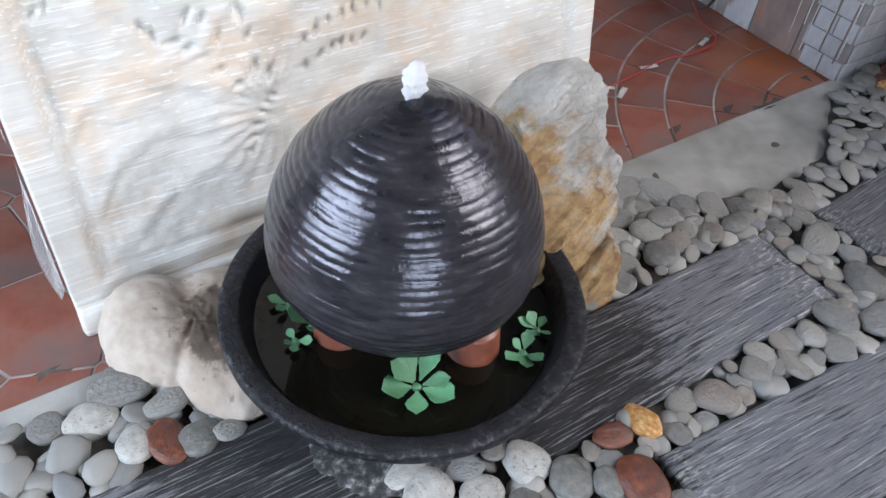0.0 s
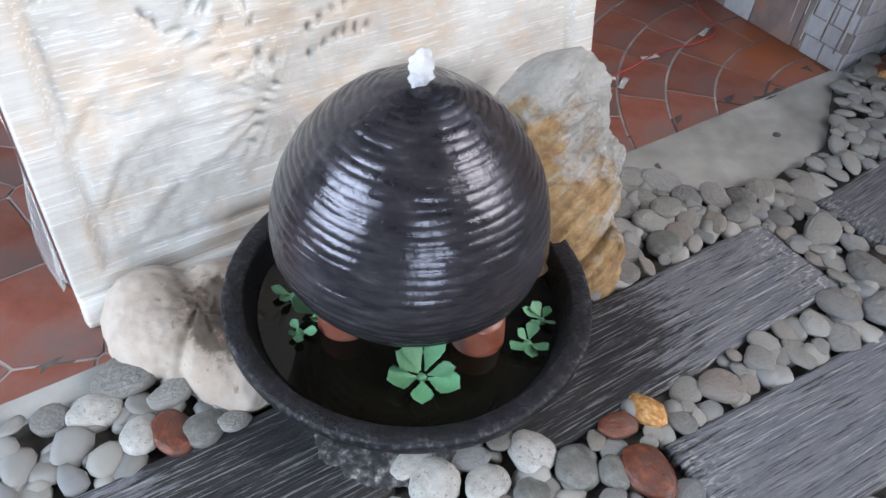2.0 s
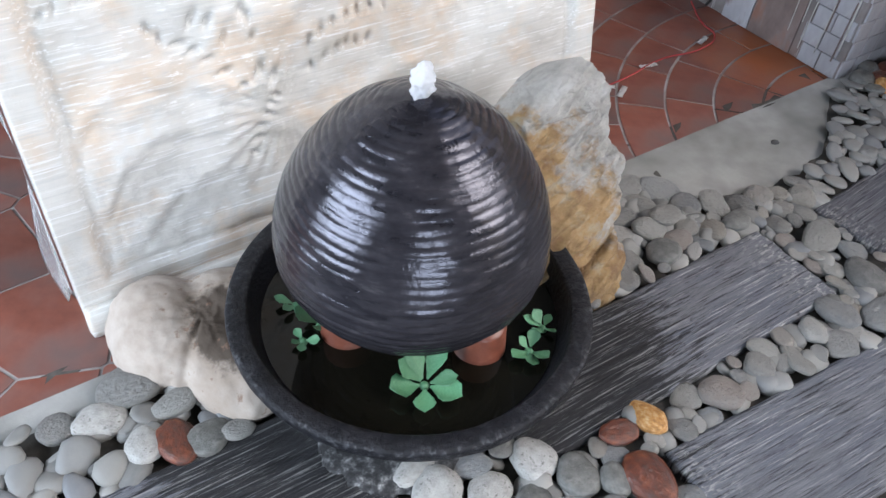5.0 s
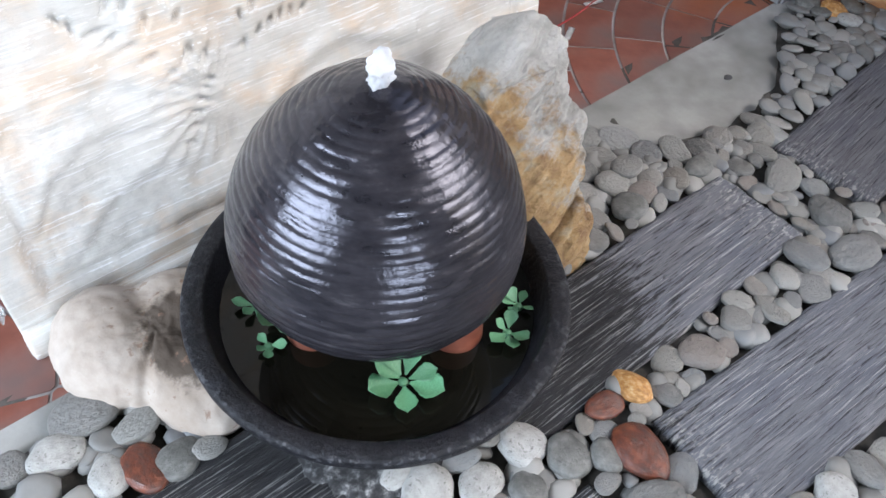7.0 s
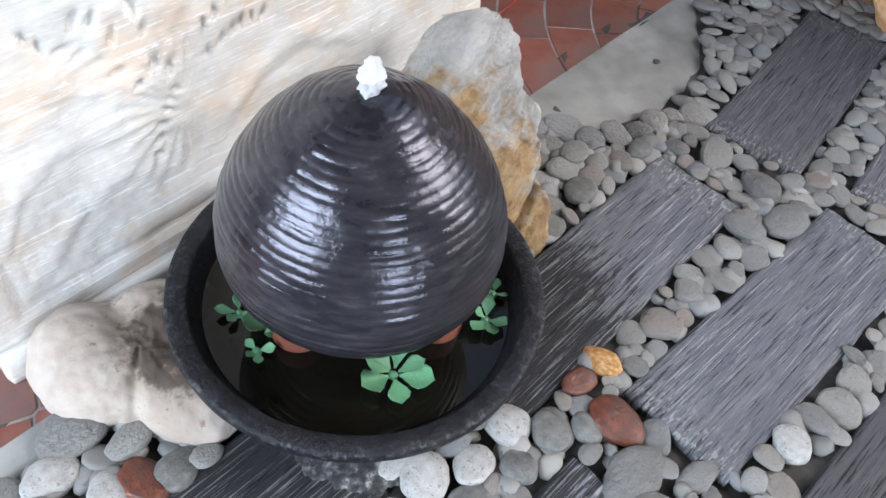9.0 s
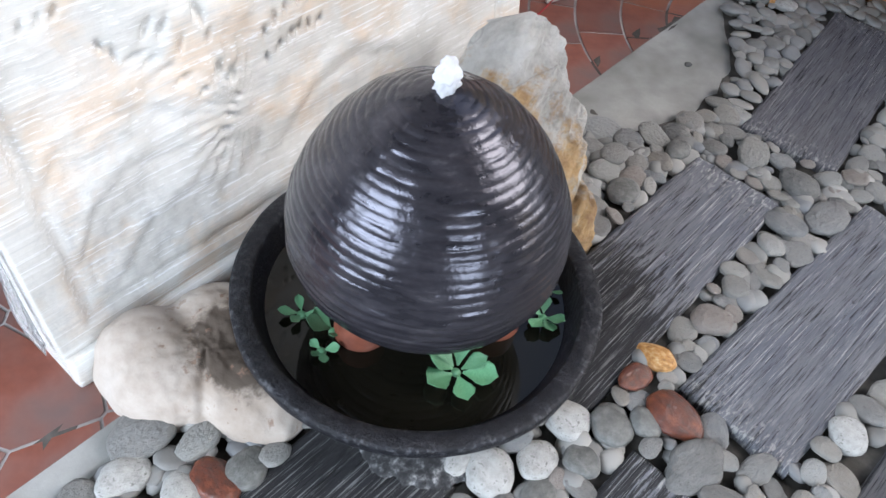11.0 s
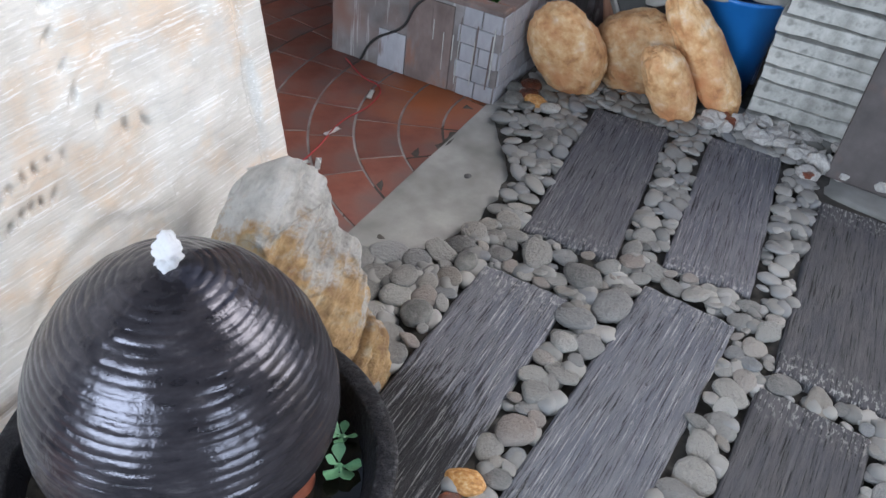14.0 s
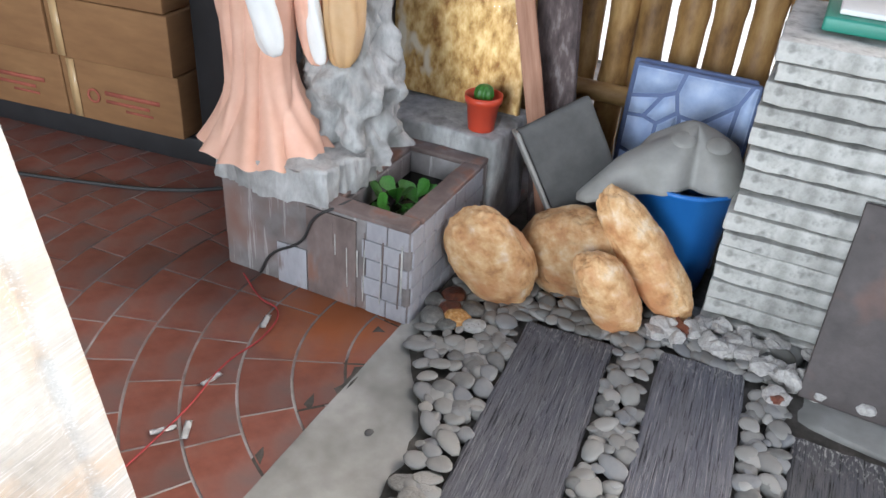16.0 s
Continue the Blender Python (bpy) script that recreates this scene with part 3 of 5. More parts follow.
def terrace():
    """Crazy paving to the west; tiles laid in rings round a centre under the path to the east."""
    floor = part("floor", block(5.4, 3.4, 0.05, 0), M["grout"], at=pose(1.3, FLOOR_Y + 1.7, LOW - 0.0505))
    tagged(floor, "terracotta terrace of fan-laid and crazy tiles, pale joints", "floor", kind="structure")
    rng = random.Random(11)

    def lay(poly):
        poly = clip(poly, (0, FLOOR_Y), (0, -1))
        if len(poly) < 3:
            return
        cx, cy = sum(p[0] for p in poly) / len(poly), sum(p[1] for p in poly) / len(poly)
        bm = polygon_prism([(p[0] - cx, p[1] - cy) for p in poly], -0.006, 0.0015)
        part("tile", bm, M["tile"], floor, at=pose(cx, cy, LOW, rng.uniform(-0.3, 0.3), rng.uniform(-0.3, 0.3)), smooth=False).matrix_parent_inverse = floor.matrix_basis.inverted()
    seeds = []
    for i in range(-9, 7):
        for j in range(-1, 14):
            seeds.append((i * 0.175 + rng.uniform(-0.08, 0.08), FLOOR_Y - 0.02 + j * 0.165 + rng.uniform(-0.075, 0.075)))
    for s in seeds:
        if not (-1.15 < s[0] < 0.62 and s[1] < 2.0):
            continue
        poly = [(s[0] - 0.3, s[1] - 0.3), (s[0] + 0.3, s[1] - 0.3), (s[0] + 0.3, s[1] + 0.3), (s[0] - 0.3, s[1] + 0.3)]
        for o in seeds:
            d = (o[0] - s[0], o[1] - s[1])
            l = math.hypot(*d)
            if 0 < l < 0.5:
                k = 0.5 - 0.0028 / l
                poly = clip(poly, (s[0] + d[0] * k, s[1] + d[1] * k), d)
        lay(clip(poly, (0.5, 0), (1, 0)))
    cx, cy, gap = 1.8, 0.6, 0.0032
    for ring in range(21):
        r0 = 0.215 + 0.112 * ring
        n = max(6, int(2 * math.pi * r0 / 0.15))
        cuts = [2 * math.pi * (k + rng.uniform(-0.16, 0.16)) / n + ring for k in range(n)]
        for a0, a1 in zip(cuts, cuts[1:] + [cuts[0] + 2 * math.pi]):
            ra, rb = r0 + gap, r0 + 0.112 - gap
            mid = (a0 + a1) / 2
            mx, my = cx + (ra + rb) / 2 * math.cos(mid), cy + (ra + rb) / 2 * math.sin(mid)
            if my < FLOOR_Y - 0.1 or my > 2.75 or not 0.45 < mx < 2.6:
                continue
            out = [(cx + rb * math.cos(a0 + gap / rb + (a1 - a0 - 2 * gap / rb) * k / 5), cy + rb * math.sin(a0 + gap / rb + (a1 - a0 - 2 * gap / rb) * k / 5)) for k in range(6)]
            inn = [(cx + ra * math.cos(a1 - gap / ra - (a1 - a0 - 2 * gap / ra) * k / 5), cy + ra * math.sin(a1 - gap / ra - (a1 - a0 - 2 * gap / ra) * k / 5)) for k in range(6)]
            lay(clip(out + inn, (0.505, 0), (-1, 0)))


def wall_with_opening(name, label, length, height, o0, o1, z0, z1, m):
    """A plain wall in its own x and z, with one opening through it."""
    for x0, x1, a, b in ((0, o0, 0, height), (o1, length, 0, height), (o0, o1, z1, height), (o0, o1, 0, z0)):
        if x1 - x0 > 0.001 and b - a > 0.001:
            bm = block(x1 - x0, 0.12, b - a, 0)
            tagged(part(name, bm, M["plaster"], at=m @ pose((x0 + x1) / 2, 0, a)), label, "wall", kind="structure")


def shelter():
    """The roofed yard round the fountain, open on the garden side."""
    wall_with_opening("wall_west", "plain plaster wall with a wide opening", 6.2, 2.6, 2.2, 4.1, 0.5, 2.2, pose(-2.36, -2.2, -0.05, 0, 0, 90))
    wall_with_opening("wall_south", "plain plaster wall with a low opening", 4.2, 2.6, 1.3, 2.3, 0.05, 1.2, pose(-2.3, -2.16, -0.05))
    wall_with_opening("wall_north", "plain plaster wall at the back of the terrace", 6.4, 2.6, 0, 0, 0, 0, pose(-2.3, 4.0, -0.05))
    bm = block(3.9, 6.4, 0.1, 0.0)
    tagged(part("ceiling", bm, M["roof"], at=pose(-0.45, 0.9, 2.55)), "plain dark roof over the yard", "ceiling", kind="structure")
    bm = block(2.7, 2.7, 0.1, 0.0)
    tagged(part("ceiling_north", bm, M["roof"], at=pose(2.855, 2.75, 2.55)), "plain dark roof over the terrace", "ceiling", kind="structure")
    # Added glowing box, there only to whiten the gaps of the fence.
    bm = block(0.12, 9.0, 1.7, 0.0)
    tagged(part("backdrop", bm, M["glow"], at=pose(4.2, 0.5, -0.05)), "added glowing box standing in for daylight beyond the bamboo fence", "backdrop", kind="structure")


# ---- stepping slabs ----
def slab_mesh(length, width, seed, thick=0.05):
    """A driftwood-pattern concrete slab: grained top, wavering worn edges."""
    nx, ny = int(length / 0.006), int(width / 0.004)

    def fn(u, v):
        x, y = (u - 0.5) * length, (v - 0.5) * width
        ex = 0.006 * noise.noise(Vector((y * 30, seed, 0)))
        ey = 0.003 * noise.noise(Vector((x * 12, seed, 5)))
        g = noise.fractal(Vector((x * 5 + seed * 9, y * 110, seed)), 0.9, 2.0, 3)
        rim = min(u, 1 - u) * length, min(v, 1 - v) * width
        drop = -0.006 * max(0, 1 - min(rim) / 0.008) ** 2
        return Vector((x + ex * (2 * u - 1), y + ey * (2 * v - 1), 0.0016 * g + drop))
    bm = sheet(fn, nx, ny)
    rim = [e for e in bm.edges if e.is_boundary]
    ext = bmesh.ops.extrude_edge_only(bm, edges=rim)
    for v in (g for g in ext["geom"] if isinstance(g, bmesh.types.BMVert)):
        v.co.z = -thick
    return bm


def stepping_slabs():
    rows = [(0.045, 0.555, 0.64, 0.2, -1), (0.885, 0.475, 0.68, 0.186, -0.5), (1.035, 0.192, 0.635, 0.192, -4.5), (1.69, 0.468, 0.62, 0.207, 4.5), (1.745, 0.175, 0.61, 0.188, 3.5), (0.27, 0.215, 0.63, 0.2, -2), (0.89, -0.075, 0.63, 0.2, -4), (1.585, -0.118, 0.65, 0.207, 0)]
    for n, (x, y, l, w, a) in enumerate(rows):
        wet = n in (0, 1, 5)
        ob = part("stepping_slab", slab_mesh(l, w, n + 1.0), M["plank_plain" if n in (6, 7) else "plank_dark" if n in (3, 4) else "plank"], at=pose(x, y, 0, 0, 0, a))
        tagged(ob, "dark grey wood-grain concrete stepping slab, " + ("damp beside the fountain" if wet else "worn pale on the grain"), "stepping slab", "stepping slabs in the path")
    return rows


# ---- pebbles ----
SLABS = []


def free(x, y, r):
    for sx, sy, l, w, a in SLABS:
        c, s = math.cos(radians(a)), math.sin(radians(a))
        u, v = (x - sx) * c + (y - sy) * s, -(x - sx) * s + (y - sy) * c
        if abs(u) < l / 2 + r and abs(v) < w / 2 + r:
            return False
    if math.hypot(x - 0.515, y - 0.67) < 0.2 + r:
        return False
    return True


def pebble_form(seed, sub=3):
    """A water-worn flat pebble: uneven outline, flattish top, round shoulder."""
    bm = bmesh.new()
    bmesh.ops.create_icosphere(bm, subdivisions=sub, radius=1.0)
    off = Vector((seed * 3.1, seed * 7.7, seed * 1.3))
    for v in bm.verts:
        n = v.co.normalized()
        k = 1 + 0.26 * noise.noise(Vector((n.x * 0.9, n.y * 0.9, 0)) + off) + 0.08 * noise.noise(n * 2.2 + off)
        v.co = Vector((n.x * k, n.y * k, math.copysign(abs(n.z) ** 0.7, n.z) * (0.92 + 0.25 * noise.noise(n * 1.3 + off)) + 0.12 * n.x * math.sin(seed * 5)))
    return bm


def pebble_mesh(seed):
    return to_mesh("pebble", pebble_form(seed), M["pebble"])


def pebbles(parent):
    rng = random.Random(5)
    near = [(0.554, 0.401, 0.034, 0.033, "peb_white"), (0.592, 0.347, 0.033, 0.031, "peb_dark"), (0.743, 0.366, 0.026, 0.034, "peb_orange"), (0.69, 0.37, 0.034, 0.021, "peb_red"), (0.674, 0.291, 0.034, 0.046, "peb_red"),
            (0.411, 0.431, 0.037, 0.038, "peb_white"), (0.471, 0.392, 0.034, 0.027, "peb_white"), (0.515, 0.348, 0.026, 0.03, "peb_dark"), (0.473, 0.434, 0.03, 0.018, "pebble"), (0.619, 0.228, 0.054, 0.036, "pebble"), (0.629, 0.315, 0.024, 0.026, "peb_dark"), (0.399, 0.472, 0.032, 0.02, "peb_white"), (0.433, 0.363, 0.033, 0.022, "peb_dark")]
    side = [(0.064, 0.768, 0.036, 0.027, "peb_white"), (0.116, 0.805, 0.048, 0.036, "pebble"), (0.165, 0.741, 0.035, 0.022, "pebble"), (0.105, 0.698, 0.029, 0.033, "peb_white"), (0.146, 0.682, 0.028, 0.04, "peb_red"), (0.182, 0.664, 0.035, 0.027, "peb_dark"), (0.224, 0.655, 0.025, 0.018, "pebble"), (0.011, 0.781, 0.026, 0.024, "pebble")]
    wet = [(1.885, 0.8, 0.034, 0.03, "peb_dark"), (1.93, 0.775, 0.032, 0.028, "peb_red"), (1.905, 0.742, 0.03, 0.034, "peb_orange"), (1.955, 0.725, 0.034, 0.028, "peb_dark"), (1.985, 0.79, 0.034, 0.03, "peb_red"), (1.87, 0.755, 0.024, 0.022, "peb_dark"), (1.94, 0.825, 0.028, 0.024, "peb_dark"), (1.9, 0.7, 0.024, 0.03, "peb_white")]
    far = [(1.312, 0.485, 0.052, 0.03, "pebble"), (1.3, 0.378, 0.04, 0.045, "pebble"), (1.255, 0.303, 0.05, 0.036, "pebble"), (1.04, 0.666, 0.036, 0.03, "pebble"), (1.094, 0.682, 0.042, 0.028, "pebble"), (1.018, 0.608, 0.034, 0.03, "peb_dark"), (1.203, 0.599, 0.032, 0.024, "peb_dark"), (0.876, 0.338, 0.038, 0.032, "pebble"), (0.966, 0.345, 0.026, 0.026, "pebble"), (1.103, 0.344, 0.028, 0.026, "pebble"), (0.835, 0.084, 0.029, 0.03, "peb_white")]
    meshes = [pebble_mesh(k * 1.37 + 0.5) for k in range(14)]
    tinted = {}
    placed = []
    for x, y, a, b, key in near + side + wet + far:
        k = len(placed) % 14
        me = meshes[k]
        if key != "pebble":
            if (key, k) not in tinted:
                tinted[key, k] = me.copy()
                tinted[key, k].materials[0] = M[key]
            me = tinted[key, k]
        ob = new("pebble", me)
        ob.parent = parent
        h = min(a, b) * 0.44
        ob.matrix_basis = pose(x, y, 0.004 - h * 0.35, rng.uniform(-8, 8), rng.uniform(-8, 8), rng.uniform(-15, 15)) @ Matrix.Diagonal((a, b, h, 1))
        placed.append((x, y, (a + b) / 2))
    
    def ok(x, y, r, slack):
        for px, py, pr in placed:
            if abs(px - x) < 0.12 and (px - x) ** 2 + (py - y) ** 2 < ((pr + r) * slack) ** 2:
                return False
        return True
    bulk = []
    for r0, tries in ((0.029, 1800), (0.025, 4000), (0.021, 6000), (0.016, 8000), (0.012, 7000)):
        for _ in range(tries):
            x, y = rng.uniform(-0.5, 2.25), rng.uniform(-0.75, 0.84)
            r = r0 * rng.uniform(0.85, 1.1) * (1.0 if x < 1.25 else 0.85)
            if y > concrete_edge(x) + 0.012 - r * 0.3 or (x > 1.9 and y < 0.0) or (x > 1.2 and y < -0.23):
                continue
            if x > 2.02 and y < 0.33 and rng.random() < 0.6:
                continue
            if not free(x, y, r * 0.8) or not ok(x, y, r, 0.84):
                continue
            placed.append((x, y, r))
            bulk.append((x, y, r))
    bulk.sort(key=lambda p: math.hypot(p[0] - 0.85, p[1] - 0.35))
    base = [pebble_form(k * 2.1 + 0.2, 2) for k in range(6)]
    packs = [([v.co.copy() for v in bm.verts], [[v.index for v in f.verts] for f in bm.faces]) for bm in base]
    verts, faces = [], []
    for n, (x, y, r) in enumerate(bulk):
        e = rng.uniform(1.0, 1.35)
        h = r * rng.uniform(0.27, 0.4)
        m = pose(x, y, rng.uniform(-0.004, 0.004) - h * 0.4, rng.uniform(-14, 14), rng.uniform(-14, 14), rng.uniform(0, 360)) @ Matrix.Diagonal((r * e * 1.12, r * 1.12 / e ** 0.6, h, 1))
        if n < 265:
            ob = new("pebble", meshes[rng.randrange(14)])
            ob.parent = parent
            ob.matrix_basis = m
        else:
            vs, fs = packs[rng.randrange(6)]
            o = len(verts)
            verts.extend(m @ v for v in vs)
            faces.extend([[i + o for i in f] for f in fs])
    for _ in range(2600):
        x, y = rng.uniform(-0.5, 2.25), rng.uniform(-0.75, 0.84)
        if y > concrete_edge(x) or (x > 1.9 and y < 0.0) or (x > 1.2 and y < -0.23) or not free(x, y, 0.004):
            continue
        r = rng.uniform(0.012, 0.026)
        m = pose(x, y, -0.01, rng.uniform(-20, 20), rng.uniform(-20, 20), rng.uniform(0, 360)) @ Matrix.Diagonal((r * 1.2, r, r * 0.6, 1))
        vs, fs = packs[rng.randrange(6)]
        o = len(verts)
        verts.extend(m @ v for v in vs)
        faces.extend([[i + o for i in f] for f in fs])
    me = bpy.data.meshes.new("small_pebbles")
    me.from_pydata(verts, [], faces)
    me.materials.append(M["pebbles"])
    me.shade_smooth()
    tagged(new("small_pebbles", me), "smaller grey river pebbles filling the gaps", "pebbles", kind="stuff")
    # broken white stones before the stacked slabs
    meshes = [to_mesh("stone_chip", blob(1, 1, 1, 2, 0.4, 1.3, k * 1.9, 0.75), M["chip_white"], False) for k in range(6)]
    red = [m.copy() for m in meshes[:2]]
    for m in red:
        m.materials[0] = M["terracotta"]
    for n in range(54):
        x, y = rng.uniform(2.08, 2.21) - (0.1 if n % 4 == 0 else 0), rng.uniform(-0.02, 0.33) - (0.25 if n % 4 == 0 else 0)
        if y < 0.02 and x < 2.0:
            continue
        r = rng.uniform(0.013, 0.028)
        ob = new("stone_chip", rng.choice(red if n % 27 == 5 else meshes))
        ob.parent = parent
        ob.matrix_basis = pose(x, y, 0.0 + (0.003 if y > 0 else 0), rng.uniform(0, 50), rng.uniform(0, 50), rng.uniform(0, 360)) @ Matrix.Diagonal((r * 1.3, r, r * 0.7, 1))


ground()
pebble_parent = bed()
strips()
shelter()
SLABS.extend(stepping_slabs())


# ---- the fountain ----
EGG = dict(x=0.504, y=0.66)


def fountain_bowl():
    bowl = empty("fountain_bowl", pose(0.518, 0.674, -0.034))
    tagged(bowl, "shallow black cement bowl of water under an egg fountain", "fountain bowl")
    prof = [(0.0, 0.0), (0.125, 0.0), (0.15, 0.012), (0.195, 0.055), (0.232, 0.09), (0.256, 0.108), (0.2685, 0.118), (0.2705, 0.122), (0.271, 0.1345), (0.2695, 0.138), (0.265, 0.1395), (0.254, 0.1392), (0.2435, 0.1378), (0.2405, 0.136), (0.2385, 0.131), (0.234, 0.12), (0.228, 0.106), (0.222, 0.095), (0.205, 0.07), (0.18, 0.035), (0.0, 0.025)]
    bm = lathe(prof, 160)
    for v in bm.verts:
        k = 1 + 0.006 * noise.noise(Vector((v.co.x * 7, v.co.y * 7, 0))) + 0.0015 * noise.noise(v.co * 60)
        v.co.x, v.co.y = v.co.x * k, v.co.y * k
        v.co.z += 0.002 * noise.noise(v.co * 30) if v.co.z > 0.05 else 0
    part("body", bm, M["bowl"], bowl)
    bm = lathe([(0.0, 0.1), (0.1, 0.1), (0.2235, 0.1)], 96)
    part("water", bm, M["water"], bowl, "still dark water")


def egg():
    """Ribbed egg with a hole on top: rings of uneven clay coils."""
    R, zc, hu, hl, pu, pl = 0.183, 0.25, 0.2183, 0.1464, 1.22, 1.29
    prof = []
    N = 330
    for k in range(N + 1):
        th = -math.pi / 2 + math.pi * k / N * 0.985
        up = th > 0
        z = zc + (hu if up else hl) * math.sin(th)
        r = R * abs(math.cos(th)) ** (pu if up else pl)
        prof.append((max(r, 0.0), z))
    pu_r = prof[-1][0]
    prof += [(pu_r * 0.7, prof[-1][1] - 0.004), (pu_r * 0.5, prof[-1][1] - 0.03)]
    arc, heights = [0.0], [p[1] for p in prof[:N + 1]]
    for p, q in zip(prof[:N], prof[1:N + 1]):
        arc.append(arc[-1] + math.hypot(q[0] - p[0], q[1] - p[1]))
    step = 0.0128
    bm = lathe(prof, 260)
    bm.normal_update()
    for v in bm.verts:
        a = math.atan2(v.co.y, v.co.x)
        zz = float(np.interp(v.co.z, heights, arc)) + step * a / (2 * math.pi) + 0.0022 * noise.noise(Vector((math.cos(a) * 1.6, math.sin(a) * 1.6, v.co.z * 10))) + 0.0006 * noise.noise(v.co * 60)
        ph = (zz / step) % 1.0
        ridge = 1 - abs(2 * ph - 1) ** 2.6 + 0.35 * ph
        amp = 0.0013 * (0.8 + 0.9 * noise.noise(Vector((math.cos(a) * 3, math.sin(a) * 3, math.floor(zz / step) * 3.7))))
        fade = max(0.0, min(1.0, (0.466 - v.co.z) / 0.012))
        v.co += v.normal * (ridge * amp * fade + 0.0005 * noise.noise(v.co * 60) + 0.0012 * noise.noise(v.co * 9))
    fountain = part("egg_fountain", bm, M["egg"], at=pose(EGG["x"], EGG["y"], 0.0))
    tagged(fountain, "wet black ribbed ceramic egg fountain standing in its bowl", "fountain")
    rng = random.Random(2)

    def jet(u, v):
        a, z = 2 * math.pi * u, v * 0.052
        r = 0.009 + 0.004 * math.sin(v * math.pi) + 0.006 * noise.fractal(Vector((math.cos(a) * 1.5, math.sin(a) * 1.5, v * 4)), 1.0, 2.0, 3)
        r *= 1.0 if v < 0.8 else max(0.02, math.sqrt(max(0, 1 - ((v - 0.8) / 0.2) ** 2)))
        return Vector((r * math.cos(a) + 0.004 * v, r * math.sin(a), z))
    bm = sheet(jet, 48, 44)
    bmesh.ops.remove_doubles(bm, verts=bm.verts[:], dist=0.0002)
    part("water_jet", bm, M["jet"], fountain, "short white foaming jet of water", at=pose(0, 0, 0.456))


def support_pots():
    rows = [(0.418, 0.69, 0.042), (0.57, 0.568, 0.042), (0.575, 0.74, 0.044)]
    for x, y, r in rows:
        bm = lathe([(0.0, 0.106), (r * 0.8, 0.106), (r * 0.86, 0.1), (r, 0.03), (r * 1.08, 0.028), (r * 1.08, 0.0), (r * 0.9, 0.0)], 40)
        ob = part("terracotta_pot", bm, M["terracotta"], at=pose(x, y, 0.012))
        tagged(ob, "upturned wet terracotta pot standing in the bowl's water", "pot", "pots under the egg")


def leaf_mesh(name, length, width, cup, mat, notch=0.0, nu=16, nv=10):
    def fn(u, v):
        s = (v - 0.5) * 2
        w = width * (0.1 * (1 - u) + math.sin(math.pi * u ** 1.8) ** 0.72 * (0.95 + 0.05 * math.sin(u * 31)) if u < 0.999 else 0.0)
        x = length * (u - notch * s * s * 0.06 * u)
        return Vector((x, s * w * 0.5, cup * (s * s * 0.5 * (w / max(width, 1e-6)) + u * u * 0.7) + 0.03 * noise.noise(Vector((u * 4, v * 4, width * 9))) * u))
    bm = sheet(fn, nu, nv)
    bmesh.ops.remove_doubles(bm, verts=bm.verts[:], dist=1e-5)
    bmesh.ops.solidify(bm, geom=bm.faces[:], thickness=0.0012)
    return to_mesh(name, bm, mat)


LEAVES = [leaf_mesh("leaf", 1.0, w, c, M["leaf"], 1.0) for w, c in ((0.72, 0.12), (0.8, 0.2), (0.64, 0.08))]


def rosette(x, y, z, leaves, label, seed):
    """A floating rosette: spoon leaves on short stalks."""
    rng = random.Random(seed)
    plant = empty("water_plant", pose(x, y, z))
    tagged(plant, label, "water plant", "plants floating in the bowl")
    bm = blob(0.007, 0.007, 0.006, 2, 0.2)
    part("heart", bm, M["leaf"], plant)
    for yaw, lift, size in leaves:
        ob = new("leaf", LEAVES[rng.randrange(3)])
        ob.parent = plant
        ob.matrix_basis = pose(0, 0, 0.003, rng.uniform(-18, 18), -lift, yaw + rng.uniform(-8, 8)) @ Matrix.Translation((size * 0.14, 0, 0)) @ Matrix.Diagonal((size * rng.uniform(0.82, 0.98), size * rng.uniform(0.75, 0.98), size, 1))


def bowl_plants():
    z = 0.069
    rosette(0.460, 0.544, z, [(232, 6, 0.056), (300, 6, 0.06), (165, 10, 0.058), (335, 14, 0.05), (30, 22, 0.058), (85, 30, 0.056), (128, 32, 0.05)], "bright green floating plant with seven broad spoon leaves", 1)
    rosette(0.624, 0.516, z, [(240, 10, 0.035), (290, 12, 0.036), (180, 12, 0.035), (40, 30, 0.034), (110, 40, 0.026)], "small green floating plant with rounded leaves", 2)
    rosette(0.668, 0.54, z, [(200, 20, 0.026), (300, 15, 0.022), (20, 20, 0.024), (100, 30, 0.03), (140, 25, 0.034)], "small green floating plant close to the bowl rim", 3)
    rosette(0.384, 0.712, z, [(300, 15, 0.04), (130, 35, 0.045), (95, 25, 0.04), (220, 25, 0.02)], "small green floating plant beside the egg", 4)
    rosette(0.35, 0.699, z, [(240, 10, 0.024), (330, 12, 0.026), (100, 15, 0.022), (180, 10, 0.02)], "tiny yellow-green floating plant", 5)
    rosette(0.372, 0.765, z, [(60, 20, 0.03), (130, 15, 0.034), (190, 18, 0.026), (300, 25, 0.024)], "small green floating plant tucked behind the egg", 6)


fountain_bowl()
egg()
support_pots()
bowl_plants()


